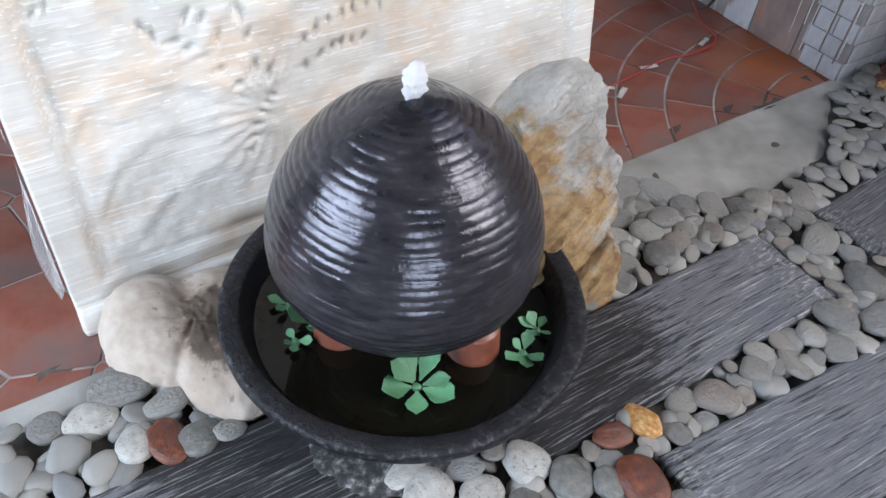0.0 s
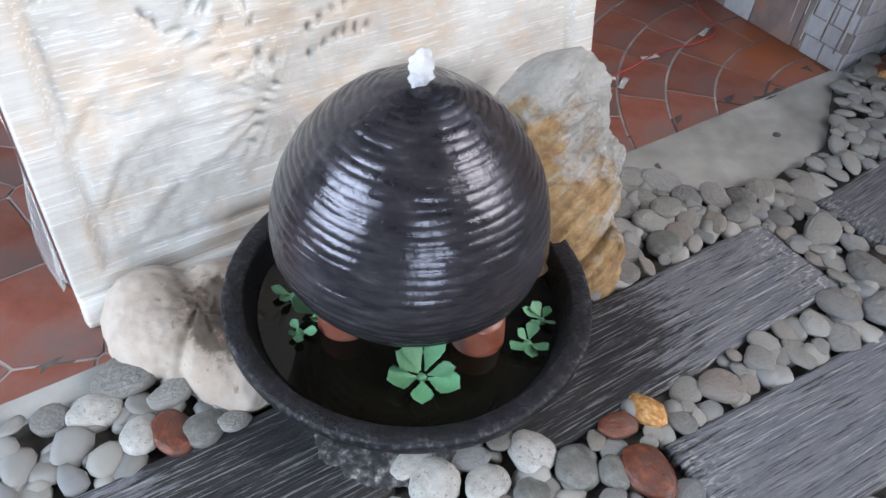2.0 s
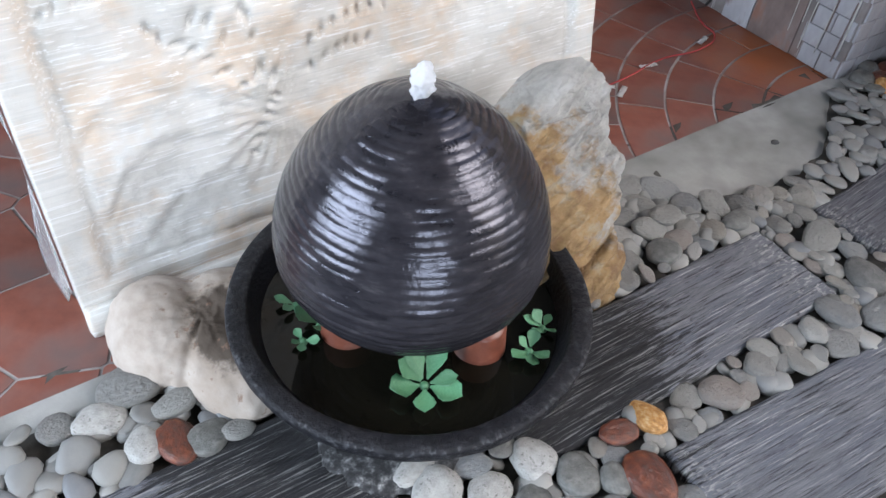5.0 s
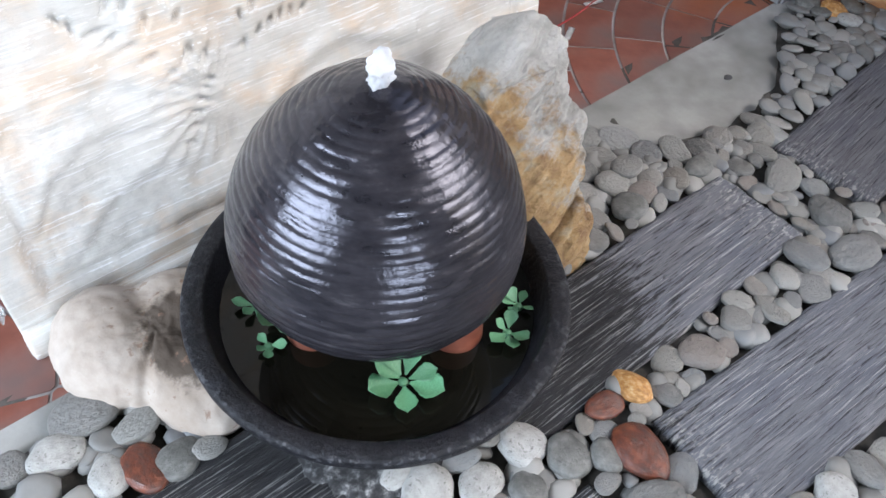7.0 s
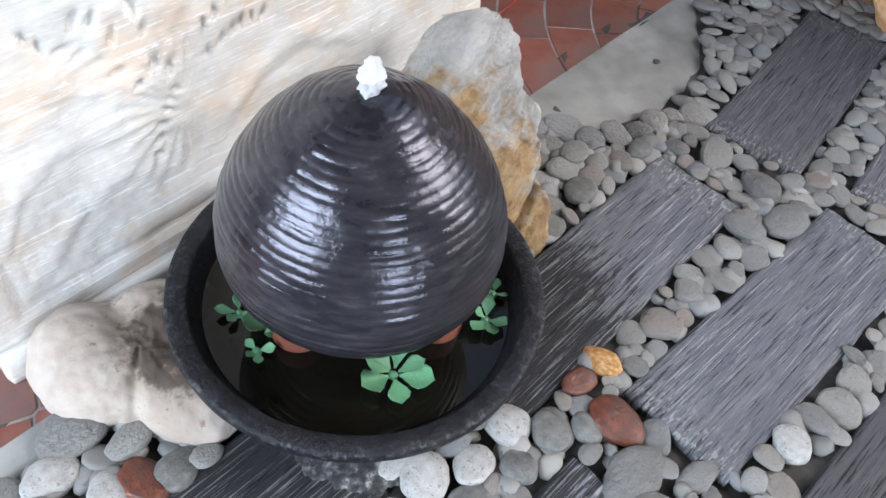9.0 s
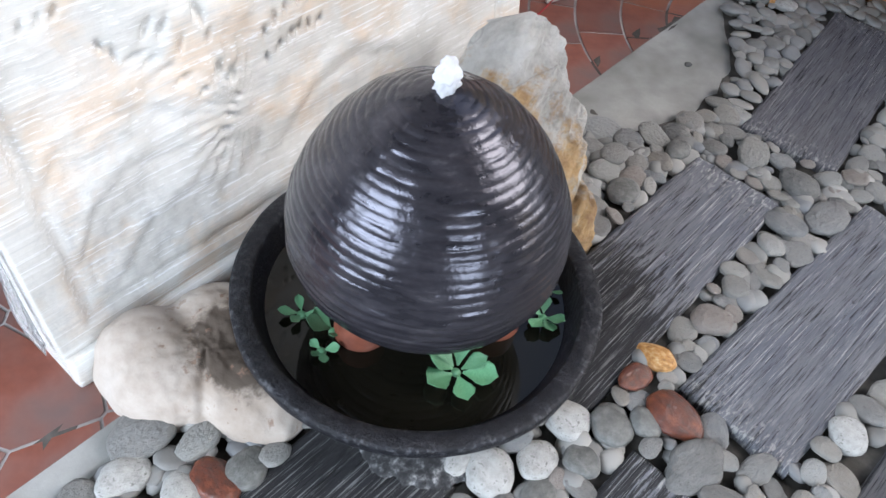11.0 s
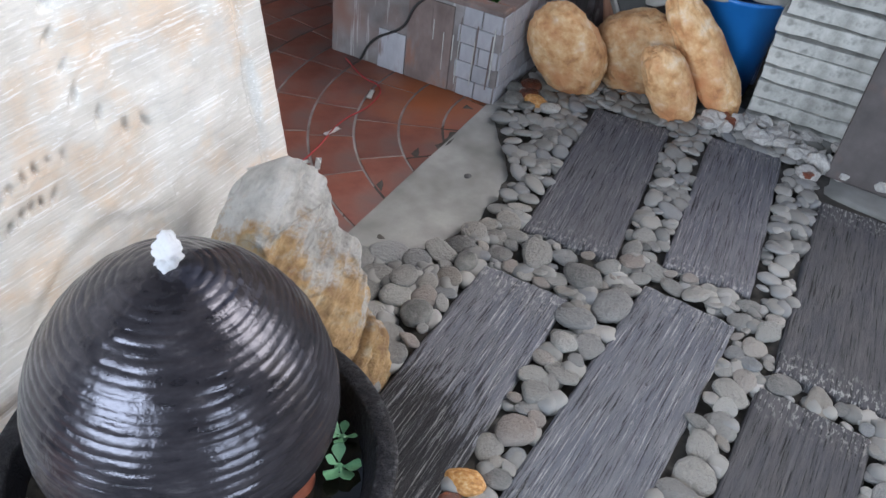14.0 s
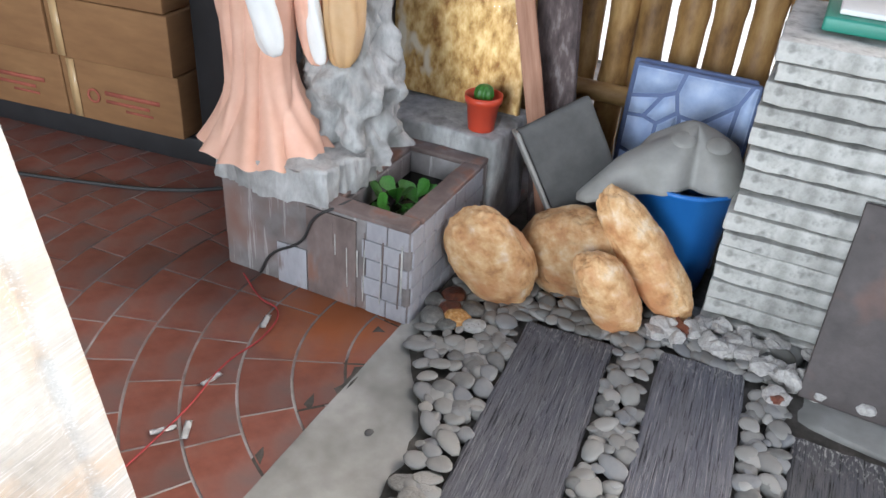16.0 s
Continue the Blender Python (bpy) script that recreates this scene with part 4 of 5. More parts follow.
# ---- stones round the fountain ----
def tawny_rock():
    """A thick flake of fieldstone that leans on the carved panel."""
    def shape(u, v):
        # u: across the slope, v: up the slope
        top = 0.318 - 0.05 * (1 - u) ** 2
        z = -0.02 + (top + 0.02) * v
        right = float(np.interp(z, [-0.02, 0.01, 0.05, 0.06, 0.1, 0.15, 0.172, 0.2, 0.222, 0.26, 0.3, 0.33], [0.9, 0.912, 0.925, 0.914, 0.942, 0.962, 0.97, 0.951, 0.955, 0.975, 0.962, 0.935])) + 0.006 * noise.noise(Vector((z * 45, 2.2, 0)))
        left = 0.62 + 0.17 * v
        x = left + (right - left) * u
        y = 0.595 + 0.68 * z
        bulge = 0.026 * math.sin(math.pi * u) * math.sin(math.pi * min(1, v * 1.1))
        layer = z - 0.35 * (x - 0.85)
        rough = 0.012 * noise.fractal(Vector((x * 9, z * 20, 1.0)), 0.9, 2.0, 5) + 0.011 * noise.fractal(Vector((x * 3, layer * 60, 4.0)), 0.8, 2.0, 3)
        rough -= 0.02 * math.exp(-((layer - 0.05 - 0.006 * noise.noise(Vector((x * 30, 0, 0)))) / 0.004) ** 2) * min(1.0, max(0.0, (u - 0.4) * 6))
        rough -= 0.014 * math.exp(-((layer - 0.115) / 0.004) ** 2) * min(1.0, max(0.0, (u - 0.68) * 8))
        rough += 0.012 * (layer < 0.05) * min(1.0, max(0.0, u - 0.4) * 5)
        edge = 0.022 * (max(0, u - 0.9) / 0.1) ** 2 + 0.02 * (max(0, v - 0.92) / 0.08) ** 2
        d = bulge + rough - edge
        return Vector((x, y - d * 0.82, z + d * 0.57))
    bm = sheet(shape, 90, 140)
    rim = [e for e in bm.edges if e.is_boundary]
    ext = bmesh.ops.extrude_edge_only(bm, edges=rim)
    vs = [g for g in ext["geom"] if isinstance(g, bmesh.types.BMVert)]
    for v in vs:
        v.co += Vector((-0.012, 0.075, -0.05))
        v.co.z = max(v.co.z, -0.05)
    bmesh.ops.recalc_face_normals(bm, faces=bm.faces[:])
    for v in bm.verts:
        v.co -= Vector((0.8, 0.75, 0.1))
    ob = part("leaning_rock", bm, M["rock"], at=pose(0.8, 0.75, 0.1))
    tagged(ob, "rough grey and ochre fieldstone leaning on the carved panel", "rock")


def foot_stone():
    """Two-lobed pale sandstone lump beside the bowl: the hull of three lobes seen from one inner point."""
    lobes = [((-0.052, 0.055, 0.0), (0.084, 0.112, 0.08)), ((0.024, -0.08, 0.0), (0.072, 0.09, 0.066)), ((0.05, 0.03, 0.0), (0.092, 0.1, 0.072)), ((-0.004, -0.02, 0.0), (0.076, 0.1, 0.068))]
    bm = bmesh.new()
    bmesh.ops.create_icosphere(bm, subdivisions=6, radius=1.0)
    for v in bm.verts:
        d = v.co.normalized()
        total = 0.0
        for c, r in lobes:
            a = sum((d[k] / r[k]) ** 2 for k in range(3))
            b = sum(d[k] * -c[k] / r[k] ** 2 for k in range(3))
            q = b * b - a * (sum((c[k] / r[k]) ** 2 for k in range(3)) - 1)
            if q > 0:
                total += max(0.0, (-b + math.sqrt(q)) / a) ** 14
        p = d * (total ** (1 / 14) * 0.96)
        turn = (math.atan2(d.y, d.x) + 2.285 + math.pi) % (2 * math.pi) - math.pi
        p *= 1 - 0.12 * math.exp(-(turn / 0.15) ** 2)
        v.co = p * (1 + 0.045 * noise.fractal(p * 14, 1.0, 2.0, 4)) + d * 0.0025 * noise.fractal(p * 70, 0.8, 2.0, 3)
    bmesh.ops.smooth_vert(bm, verts=bm.verts[:], factor=0.5, use_axis_x=True, use_axis_y=True, use_axis_z=True)
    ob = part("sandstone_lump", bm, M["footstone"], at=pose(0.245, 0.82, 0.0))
    tagged(ob, "pale lumpy sandstone, stained brown beside the fountain bowl", "rock")


def mortar():
    """Rough mortar bedding the bowl on its front left side."""
    def fn(u, v):
        a = radians(203 + 56 * u)
        wob = noise.fractal(Vector((u * 9, v * 2, 0)), 1.0, 2.0, 4)
        r = 0.19 + (0.084 + 0.012 * wob + 0.004 * noise.fractal(Vector((u * 90, v * 3, 8)), 1.0, 2.0, 3)) * v * math.sin(math.pi * u) ** 0.3
        z = 0.003 * (1 - v) ** 0.8 + 0.0022 + 0.0007 * noise.fractal(Vector((u * 30, v * 9, 3)), 1.0, 2.0, 4) - 0.003 * max(0, v - 0.85) / 0.15
        return Vector((0.518 + r * math.cos(a), 0.674 + r * math.sin(a), z))
    tagged(part("mortar_bed", sheet(fn, 120, 24), M["mortar"]), "crumbly grey mortar bedding the bowl on the slab", "mortar")


# ---- the carved panel ----
def carved_panel():
    W, Hh, T = 1.017, 1.05, 0.07
    leaves = []
    rng = random.Random(8)

    def arc(cx, cz, r, a0, a1, n, size, lean):
        for k in range(n):
            a = radians(a0 + (a1 - a0) * k / max(1, n - 1))
            leaves.append((cx + r * math.cos(a) * rng.uniform(0.93, 1.07), cz + r * math.sin(a) * rng.uniform(0.93, 1.07), a + radians(lean + rng.uniform(-25, 25)), size * rng.uniform(0.75, 1.25)))
    def row(x0, z0, x1, z1, n, size, turn):
        for k in range(n):
            f = k / max(1, n - 1)
            leaves.append((x0 + (x1 - x0) * f + rng.uniform(-0.003, 0.003), z0 + (z1 - z0) * f + 0.01 * math.sin(math.pi * f), radians(turn + rng.uniform(-14, 14)), size * rng.uniform(0.8, 1.2)))
    row(0.43, 0.329, 0.531, 0.35, 6, 0.024, 70)
    row(0.43, 0.372, 0.56, 0.4, 7, 0.02, 80)
    row(0.364, 0.297, 0.317, 0.214, 6, 0.022, 160)
    row(0.235, 0.411, 0.313, 0.328, 5, 0.026, 15)
    row(0.344, 0.345, 0.362, 0.33, 2, 0.03, 65)
    row(0.26, 0.443, 0.301, 0.405, 3, 0.03, 75)
    row(0.2, 0.44, 0.215, 0.425, 2, 0.028, 110)
    row(0.33, 0.44, 0.345, 0.4, 3, 0.026, 85)
    row(0.03, 0.47, 0.16, 0.5, 7, 0.02, 60)
    arc(0.36, 0.56, 0.1, 180, 420, 10, 0.028, 50)
    arc(0.78, 0.55, 0.18, 60, 250, 14, 0.03, 40)
    arc(0.62, 0.8, 0.16, 0, 330, 16, 0.03, 45)
    arc(0.25, 0.85, 0.14, 0, 330, 14, 0.03, 45)
    bands = [((0.05, 0.3), (0.106, 0.364), (0.18, 0.384), (0.265, 0.345), (0.34, 0.32)), ((0.08, 0.2), (0.118, 0.262), (0.181, 0.297), (0.246, 0.288)), ((0.12, 0.14), (0.19, 0.2), (0.27, 0.22), (0.32, 0.19)), ((0.42, 0.2), (0.5, 0.27), (0.6, 0.29), (0.7, 0.25))]

    def along_band(x, z):
        """Height of the flowing raised stems at a point."""
        h = 0.0
        for pts in bands:
            if not pts[0][0] - 0.03 < x < pts[-1][0] + 0.03:
                continue
            mid = float(np.interp(x, [p[0] for p in pts], [p[1] for p in pts]))
            q = (z - mid) / 0.017
            if abs(q) < 3:
                h += 0.0028 * math.exp(-q * q) - 0.0014 * math.exp(-((q + 1.5) / 0.5) ** 2)
        return h

    def relief(x, z):
        wob = noise.noise(Vector((x * 5, z * 5, 7)))
        d = 0.006 * noise.fractal(Vector((x * 9, z * 9, 3)), 0.9, 2, 4) + 0.0014 * math.sin(46 * (x * 0.5 + z * 0.85) + 5 * wob) * max(0, noise.noise(Vector((x * 4, z * 4, 9))) + 0.25)
        d += along_band(x, z)
        fx, fz = x - 0.37, z - 0.275
        reach = math.hypot(fx, fz)
        if reach < 0.13 and fx < 0.03:
            d += 0.0016 * math.sin(math.atan2(fz, fx) * 26 + 3 * wob) * math.sin(math.pi * reach / 0.13)
        for cx, cz, r in ((0.36, 0.56, 0.135), (0.78, 0.55, 0.14), (0.62, 0.8, 0.12), (0.25, 0.85, 0.1)):
            q = math.hypot(x - cx, z - cz)
            if q < r * 2.2:
                d += 0.0045 * math.exp(-((q - r) / 0.03) ** 2) + 0.004 * math.exp(-(q / 0.03) ** 2)
        for lx, lz, a, s in leaves:
            dx, dz = x - lx, z - lz
            if abs(dx) < s and abs(dz) < s:
                p, q = dx * math.cos(a) + dz * math.sin(a), -dx * math.sin(a) + dz * math.cos(a)
                d -= 0.011 * math.exp(-(p / (s * 0.42)) ** 2 - (q / (s * (0.13 + 0.1 * p / s))) ** 2)
        frame_in = min(x, W - x, z - 0.03)
        if frame_in < 0.055:
            k = max(0, min(1, (0.055 - frame_in) / 0.012))
            d = d * (1 - k) + 0.006 * k + 0.001 * noise.noise(Vector((x * 40, z * 40, 0)))
        d -= 0.0045 * math.exp(-((frame_in - 0.062) / 0.006) ** 2)
        return d
    top = empty("carved_panel", pose(0.103, 0.951, LOW, 0, 0, 0) @ Matrix.Rotation(-math.atan(0.17), 4, "X"))
    tagged(top, "cream carved stone relief panel wrapped in clear stretch film", "carved panel")
    bm = sheet(lambda u, v: Vector((u * W, -relief(u * W, v * Hh), v * Hh)), 230, 230)
    rim = [e for e in bm.edges if e.is_boundary]
    ext = bmesh.ops.extrude_edge_only(bm, edges=rim)
    for v in (g for g in ext["geom"] if isinstance(g, bmesh.types.BMVert)):
        v.co.y = T
    bmesh.ops.recalc_face_normals(bm, faces=bm.faces[:])
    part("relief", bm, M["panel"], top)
    bm = rough_block(W + 0.004, 0.028, 0.05, 0.03, 0.002, 14, 4, 0.01)
    part("base_moulding", bm, M["panel"], top, at=pose(W / 2, -0.012, 0.0))
    bm = sheet(lambda u, v: Vector((-0.004 - 0.02 * v * (0.5 + 0.5 * math.sin(u * 17)), 0.03 - 0.02 * v + 0.006 * noise.noise(Vector((u * 9, v * 5, 0))), 0.06 + u * 0.9)), 60, 6)
    bmesh.ops.solidify(bm, geom=bm.faces[:], thickness=0.0006)
    part("film_edge", bm, M["film"], top, "loose crinkled edge of clear film")


m, nt, b_ = material("clear_film", 0.15, Base_Color=(0.9, 0.9, 0.92, 1), Transmission_Weight=0.85, IOR=1.1)
M["film"] = m
M["thin_film"] = material("thin_clear_film", 0.05, Base_Color=(1, 1, 1, 1), Transmission_Weight=1.0, IOR=1.12)[0]
nt.links.new(bump(nt, noise_tex(nt, coords(nt), 60, 4), 0.4, 0.004), b_.inputs["Normal"])

tawny_rock()
foot_stone()
mortar()
carved_panel()


# ---- planter box with the statue ----
def planter_box():
    top = empty("planter_box", pose(1.845, 0.845, LOW))
    tagged(top, "stained cement planter box with grey mosaic tiles", "planter")
    L, W, Hh, t = 0.425, 0.52, 0.25, 0.045
    mats = M["boxstain"]
    part("front_wall", rough_block(t, W, Hh, 0.03, 0.002, 12, 1), mats, top, at=pose(t / 2, W / 2, 0))
    part("back_wall", rough_block(t, W, Hh, 0.03, 0.002, 12, 2), mats, top, at=pose(L - t / 2, W / 2, 0))
    part("side_wall", rough_block(L - 2 * t, t, Hh - 0.002, 0.03, 0.002, 12, 3), mats, top, at=pose(L / 2, t / 2, 0))
    part("deck", rough_block(L - 2 * t, W - 0.2, Hh - 0.002, 0.04, 0.002, 12, 4), mats, top, at=pose(L / 2, W - (W - 0.2) / 2, 0))
    part("water", sheet(lambda u, v: Vector((t + u * (L - 2 * t), t + v * 0.16, 0.19)), 4, 4), M["water"], top, "dark water in the planter")
    me = to_mesh("mosaic_tile", block(0.006, 0.052, 0.048, 0.0015, 1), M["boxtile"], False)
    for row in range(5):
        for k in range(2):
            ob = new("mosaic_tile", me)
            ob.parent = top
            ob.matrix_basis = pose(-0.002, 0.029 + k * 0.055 + (0.012 if row % 2 else 0), 0.003 + row * 0.05)
        for k in range(7):
            ob = new("mosaic_tile", me)
            ob.parent = top
            ob.matrix_basis = pose(0.028 + k * 0.0555 + (0.01 if row % 2 else 0), -0.002, 0.003 + row * 0.05, 0, 0, 90)
    part("stain_patch", rough_block(0.004, 0.135, Hh - 0.012, 0.03, 0.0008, 12, 5, 0.001), M["brownstain"], top, "brown rust-stained cement patch", at=pose(-0.0035, 0.205, 0.003))
    part("pale_patch", rough_block(0.004, 0.085, 0.115, 0.03, 0.0008, 12, 7, 0.001), M["boxtile"], top, "pale grey tile patch", at=pose(-0.0035, 0.318, 0.003))
    for name, sx, sy, x, y in (("coping", t + 0.006, 0.25, t / 2 - 0.001, 0.125), ("coping", t + 0.006, W, L - t / 2 + 0.001, W / 2), ("coping", L - 2 * t - 0.008, t + 0.006, L / 2, t / 2 - 0.001), ("coping", L - 2 * t - 0.008, 0.05, L / 2, 0.229)):
        part(name, rough_block(sx, sy, 0.014, 0.03, 0.0012, 14, x * 9, 0.004), M["brownstain"], top, "rusty brown cement coping", at=pose(x, y, Hh - 0.001))
    rng = random.Random(17)
    for k in range(11):
        h = rng.uniform(0.05, 0.16)
        z = rng.uniform(0.02, Hh - h - 0.02)
        part("drip", block(0.0016, rng.uniform(0.0015, 0.004), h, 0.0005, 1), M["slab"] if k % 3 else M["brownstain"], top, at=pose(-0.0066, rng.uniform(0.012, 0.2), z, rng.uniform(-1.5, 1.5)))
    # plants in the water
    rng = random.Random(4)
    lm = [leaf_mesh("leaf", 1.0, w, c, M["leaf_dark"]) for w, c in ((0.75, 0.15), (0.85, 0.25))]
    plant = empty("box_plant", pose(1.99, 0.965, LOW + 0.19))
    tagged(plant, "cluster of round green leaves in the planter", "plant")
    for k in range(24):
        a = rng.uniform(0, 360)
        s = rng.uniform(0.035, 0.06)
        ob = new("leaf", lm[k % 2])
        ob.parent = plant
        ob.matrix_basis = pose(rng.uniform(-0.06, 0.09), rng.uniform(-0.05, 0.05), rng.uniform(0.0, 0.025), rng.uniform(-25, 25), -rng.uniform(10, 70), a) @ Matrix.Diagonal((s, s, s, 1))
    tube("planter_cable", [(1.84, 1.262, LOW + 0.006), (1.836, 1.222, 0.055), (1.836, 1.13, 0.125), (1.834, 1.09, 0.2), (1.845, 1.04, 0.238), (1.9, 1.02, 0.236), (1.94, 1.0, 0.19)], 0.0035, M["cable"])
    tagged(bpy.data.objects["planter_cable"], "thin black pump cable hanging over the planter", "cable")


def statue():
    """Draped figure on a craggy base, kept as one plain shape."""
    bm = bmesh.new()

    def add(fn, nu, nv, mi):
        b = sheet(fn, nu, nv)
        for f in b.faces:
            f.material_index = mi
        me = bpy.data.meshes.new("tmp")
        b.to_mesh(me)
        b.free()
        bm.from_mesh(me)
        bpy.data.meshes.remove(me)

    def base(u, v):
        a = 2 * math.pi * u
        r = 1 + 0.12 * noise.fractal(Vector((math.cos(a) * 3, math.sin(a) * 3, v)), 1, 2, 4) + 0.09 * noise.noise(Vector((math.cos(a) * 16, math.sin(a) * 16, v * 0.6)))
        k = 1.0 if v < 0.55 else max(0.0, 1 - (v - 0.55) / 0.45)
        sq = 1 / max(abs(math.cos(a)), abs(math.sin(a))) ** 0.6
        z = min(v / 0.55, 1.0) * 0.085 + (0.012 * noise.noise(Vector((math.cos(a) * 4 * k, math.sin(a) * 4 * k, 5))) if v > 0.5 else -0.02 * abs(noise.noise(Vector((a * 3, 1, 0)))))
        return Vector((0.14 * r * sq * k * math.cos(a) - 0.02, 0.17 * r * sq * k * math.sin(a), z))
    add(base, 120, 24, 1)

    def crag(u, v):
        a = 2 * math.pi * u
        z = 0.05 + 0.63 * v
        r = (0.125 - 0.07 * v) * (1 + 0.5 * noise.fractal(Vector((math.cos(a) * 2.2, math.sin(a) * 1.9, z * 11)), 1, 2, 5))
        r *= 1 if v < 0.95 else 0.4
        return Vector((0.1 + r * math.cos(a), -0.06 + r * 1.05 * math.sin(a), z))
    add(crag, 90, 90, 1)

    def robe(u, v):
        a = 2 * math.pi * u
        z = 0.07 + 0.62 * v
        r = 0.06 + 0.084 * max(0, 1 - v * 2.3) ** 1.9 + 0.02 * math.sin(min(1, max(0, v - 0.25) * 1.5) * math.pi)
        r *= 1 if v < 0.85 else math.sqrt(max(0.0, 1 - ((v - 0.85) / 0.15) ** 2))
        ph = a * 5.5 + 2.2 * noise.noise(Vector((math.cos(a) * 1.3, math.sin(a) * 1.3, z * 2))) - z * 11
        fold = (abs(math.sin(ph)) ** 0.6 - 0.6) * 0.2 * max(0.45, 1 - v * 1.0) + 0.05 * math.sin(a * 13 + z * 9) * max(0.0, 1 - v * 1.6)
        hem = -0.006 * math.cos(2 * ph) * max(0.0, 1 - v * 8)
        return Vector((-0.05 + r * (1 + fold) * math.cos(a), 0.075 + r * 1.1 * (1 + fold) * math.sin(a) + 0.03 * v - 0.012, z + hem))
    add(robe, 240, 90, 0)

    def drape(cx, cy, z0, z1, rx, ry, lean, n):
        def fn(u, v):
            a = 2 * math.pi * u
            k = math.sqrt(max(0.0, 1 - (2 * v - 1) ** 2)) ** 0.8 * (1.15 - 0.35 * v)
            f = 1 + 0.13 * math.sin(a * n + v * 5)
            return Vector((cx + (rx * k * f + 0.001) * math.cos(a), cy + (ry * k * f + 0.001) * math.sin(a) + lean * v, z0 + (z1 - z0) * v))
        return fn
    add(drape(-0.105, -0.005, 0.31, 0.56, 0.026, 0.036, 0.06, 4), 48, 40, 2)
    add(drape(0.0, -0.05, 0.27, 0.55, 0.036, 0.034, 0.03, 5), 48, 40, 0)
    add(drape(0.01, -0.108, 0.275, 0.6, 0.042, 0.042, -0.01, 6), 48, 40, 3)
    add(drape(-0.03, -0.075, 0.285, 0.45, 0.012, 0.02, 0.02, 3), 32, 30, 2)
    bmesh.ops.remove_doubles(bm, verts=bm.verts[:], dist=1e-5)
    bmesh.ops.recalc_face_normals(bm, faces=bm.faces[:])
    mats = [simple("salmon_paint", [(0.3, (0.68, 0.38, 0.27)), (0.6, (0.78, 0.48, 0.36)), (0.8, (0.84, 0.6, 0.48))], scale=9, rough=0.6), M["cement"], M["white"], simple("ochre_paint", [(0.3, (0.5, 0.3, 0.12)), (0.7, (0.62, 0.42, 0.25))], scale=9, rough=0.6)]
    ob = part("garden_statue", bm, mats, at=pose(1.975, 1.215, 0.236))
    tagged(ob, "painted draped garden statue on a craggy cement base", "statue")


planter_box()
statue()


# ---- back corner ----
def cement_block():
    bm = rough_block(0.26, 0.42, 0.31, 0.03, 0.004, 9, 6, 0.012)
    tagged(part("cement_block", bm, M["cement"], at=pose(2.405, 1.04, LOW)), "pale grey cement pedestal block behind the planter", "block")


def cactus_pot():
    top = empty("potted_cactus", pose(2.335, 0.9, 0.29))
    tagged(top, "small cactus in a red plastic pot", "potted plant")
    bm = lathe([(0.0, 0.0), (0.033, 0.0), (0.035, 0.003), (0.043, 0.075), (0.049, 0.077), (0.05, 0.096), (0.046, 0.096), (0.045, 0.08), (0.0, 0.08)], 48)
    part("pot", bm, M["redpot"], top)
    bm = lathe([(0.0, 0.0), (0.02, 0.0), (0.025, 0.015), (0.022, 0.032), (0.012, 0.04), (0.0, 0.042)], 48)
    for v in bm.verts:
        a = math.atan2(v.co.y, v.co.x)
        k = 1 + 0.1 * math.cos(a * 9)
        v.co.x, v.co.y = v.co.x * k, v.co.y * k
    part("cactus", bm, M["leaf_dark"], top, "ribbed green cactus", at=pose(0, 0, 0.08))


def boulders():
    rows = [((2.035, 0.722, 0.108), (0.07, 0.096, 0.146), (-26, -16, 8), 1, "round ochre boulder leaning beside the planter"),
            ((2.175, 0.555, 0.1), (0.085, 0.135, 0.125), (-22, -10, 0), 2, "rust-brown boulder behind the other stones"),
            ((2.065, 0.437, 0.09), (0.06, 0.062, 0.122), (-30, -16, 6), 3, "oblong pale ochre boulder on the pebbles"),
            ((2.17, 0.385, 0.15), (0.06, 0.06, 0.195), (-35, -14, -8), 4, "long upright yellow-ochre boulder")]
    for loc, size, rot, seed, label in rows:
        bm = blob(*size, 6, 0.1, 1.25, seed, 0.9, 0.03)
        ob = part("boulder", bm, M["boulder"], at=pose(*loc, *rot))
        tagged(ob, label, "boulder", "boulders in the corner")


def stacked_slabs():
    rng = random.Random(3)
    z = -0.03
    n = 0
    while z < 0.68:
        h = rng.uniform(0.044, 0.053)
        bm = rough_block(0.42, 0.66, h - rng.uniform(0.005, 0.01), 0.014, 0.0045, 34, n * 1.3, 0.003)
        ob = part("stacked_slab", bm, M["slab"], at=pose(2.43 + rng.uniform(-0.014, 0.012), -0.095 + rng.uniform(-0.008, 0.008), z, 0, 0, rng.uniform(-0.8, 0.8)))
        tagged(ob, "rough grey cement slab in a tall stack", "slab", "slabs in the stack")
        z += h
        n += 1
    top = empty("green_tray", pose(2.44, -0.13, z + 0.001))
    tagged(top, "green plastic tray lying on the stacked slabs", "tray")
    part("tray", block(0.26, 0.6, 0.03, 0.006), M["green"], top)
    part("liner", block(0.2, 0.55, 0.012, 0.004), M["white"], top, "white sheet in the tray", at=pose(0, 0, 0.031))


def leaning_sheet():
    bm = rough_block(0.55, 0.018, 0.44, 0.03, 0.0015, 8, 2, 0.003)
    lean = radians(20)
    up = Vector((math.sin(lean), 0, math.cos(lean)))
    along = Vector((-0.06, -1, 0)).normalized()
    m = Matrix((along, up.cross(along), up)).transposed().to_4x4()
    m.translation = Vector((2.045, -0.285, -0.012))
    ob = part("leaning_sheet", bm, M["rust"], at=m)
    tagged(ob, "dark rusty sheet leaning on the stacked slabs", "sheet")


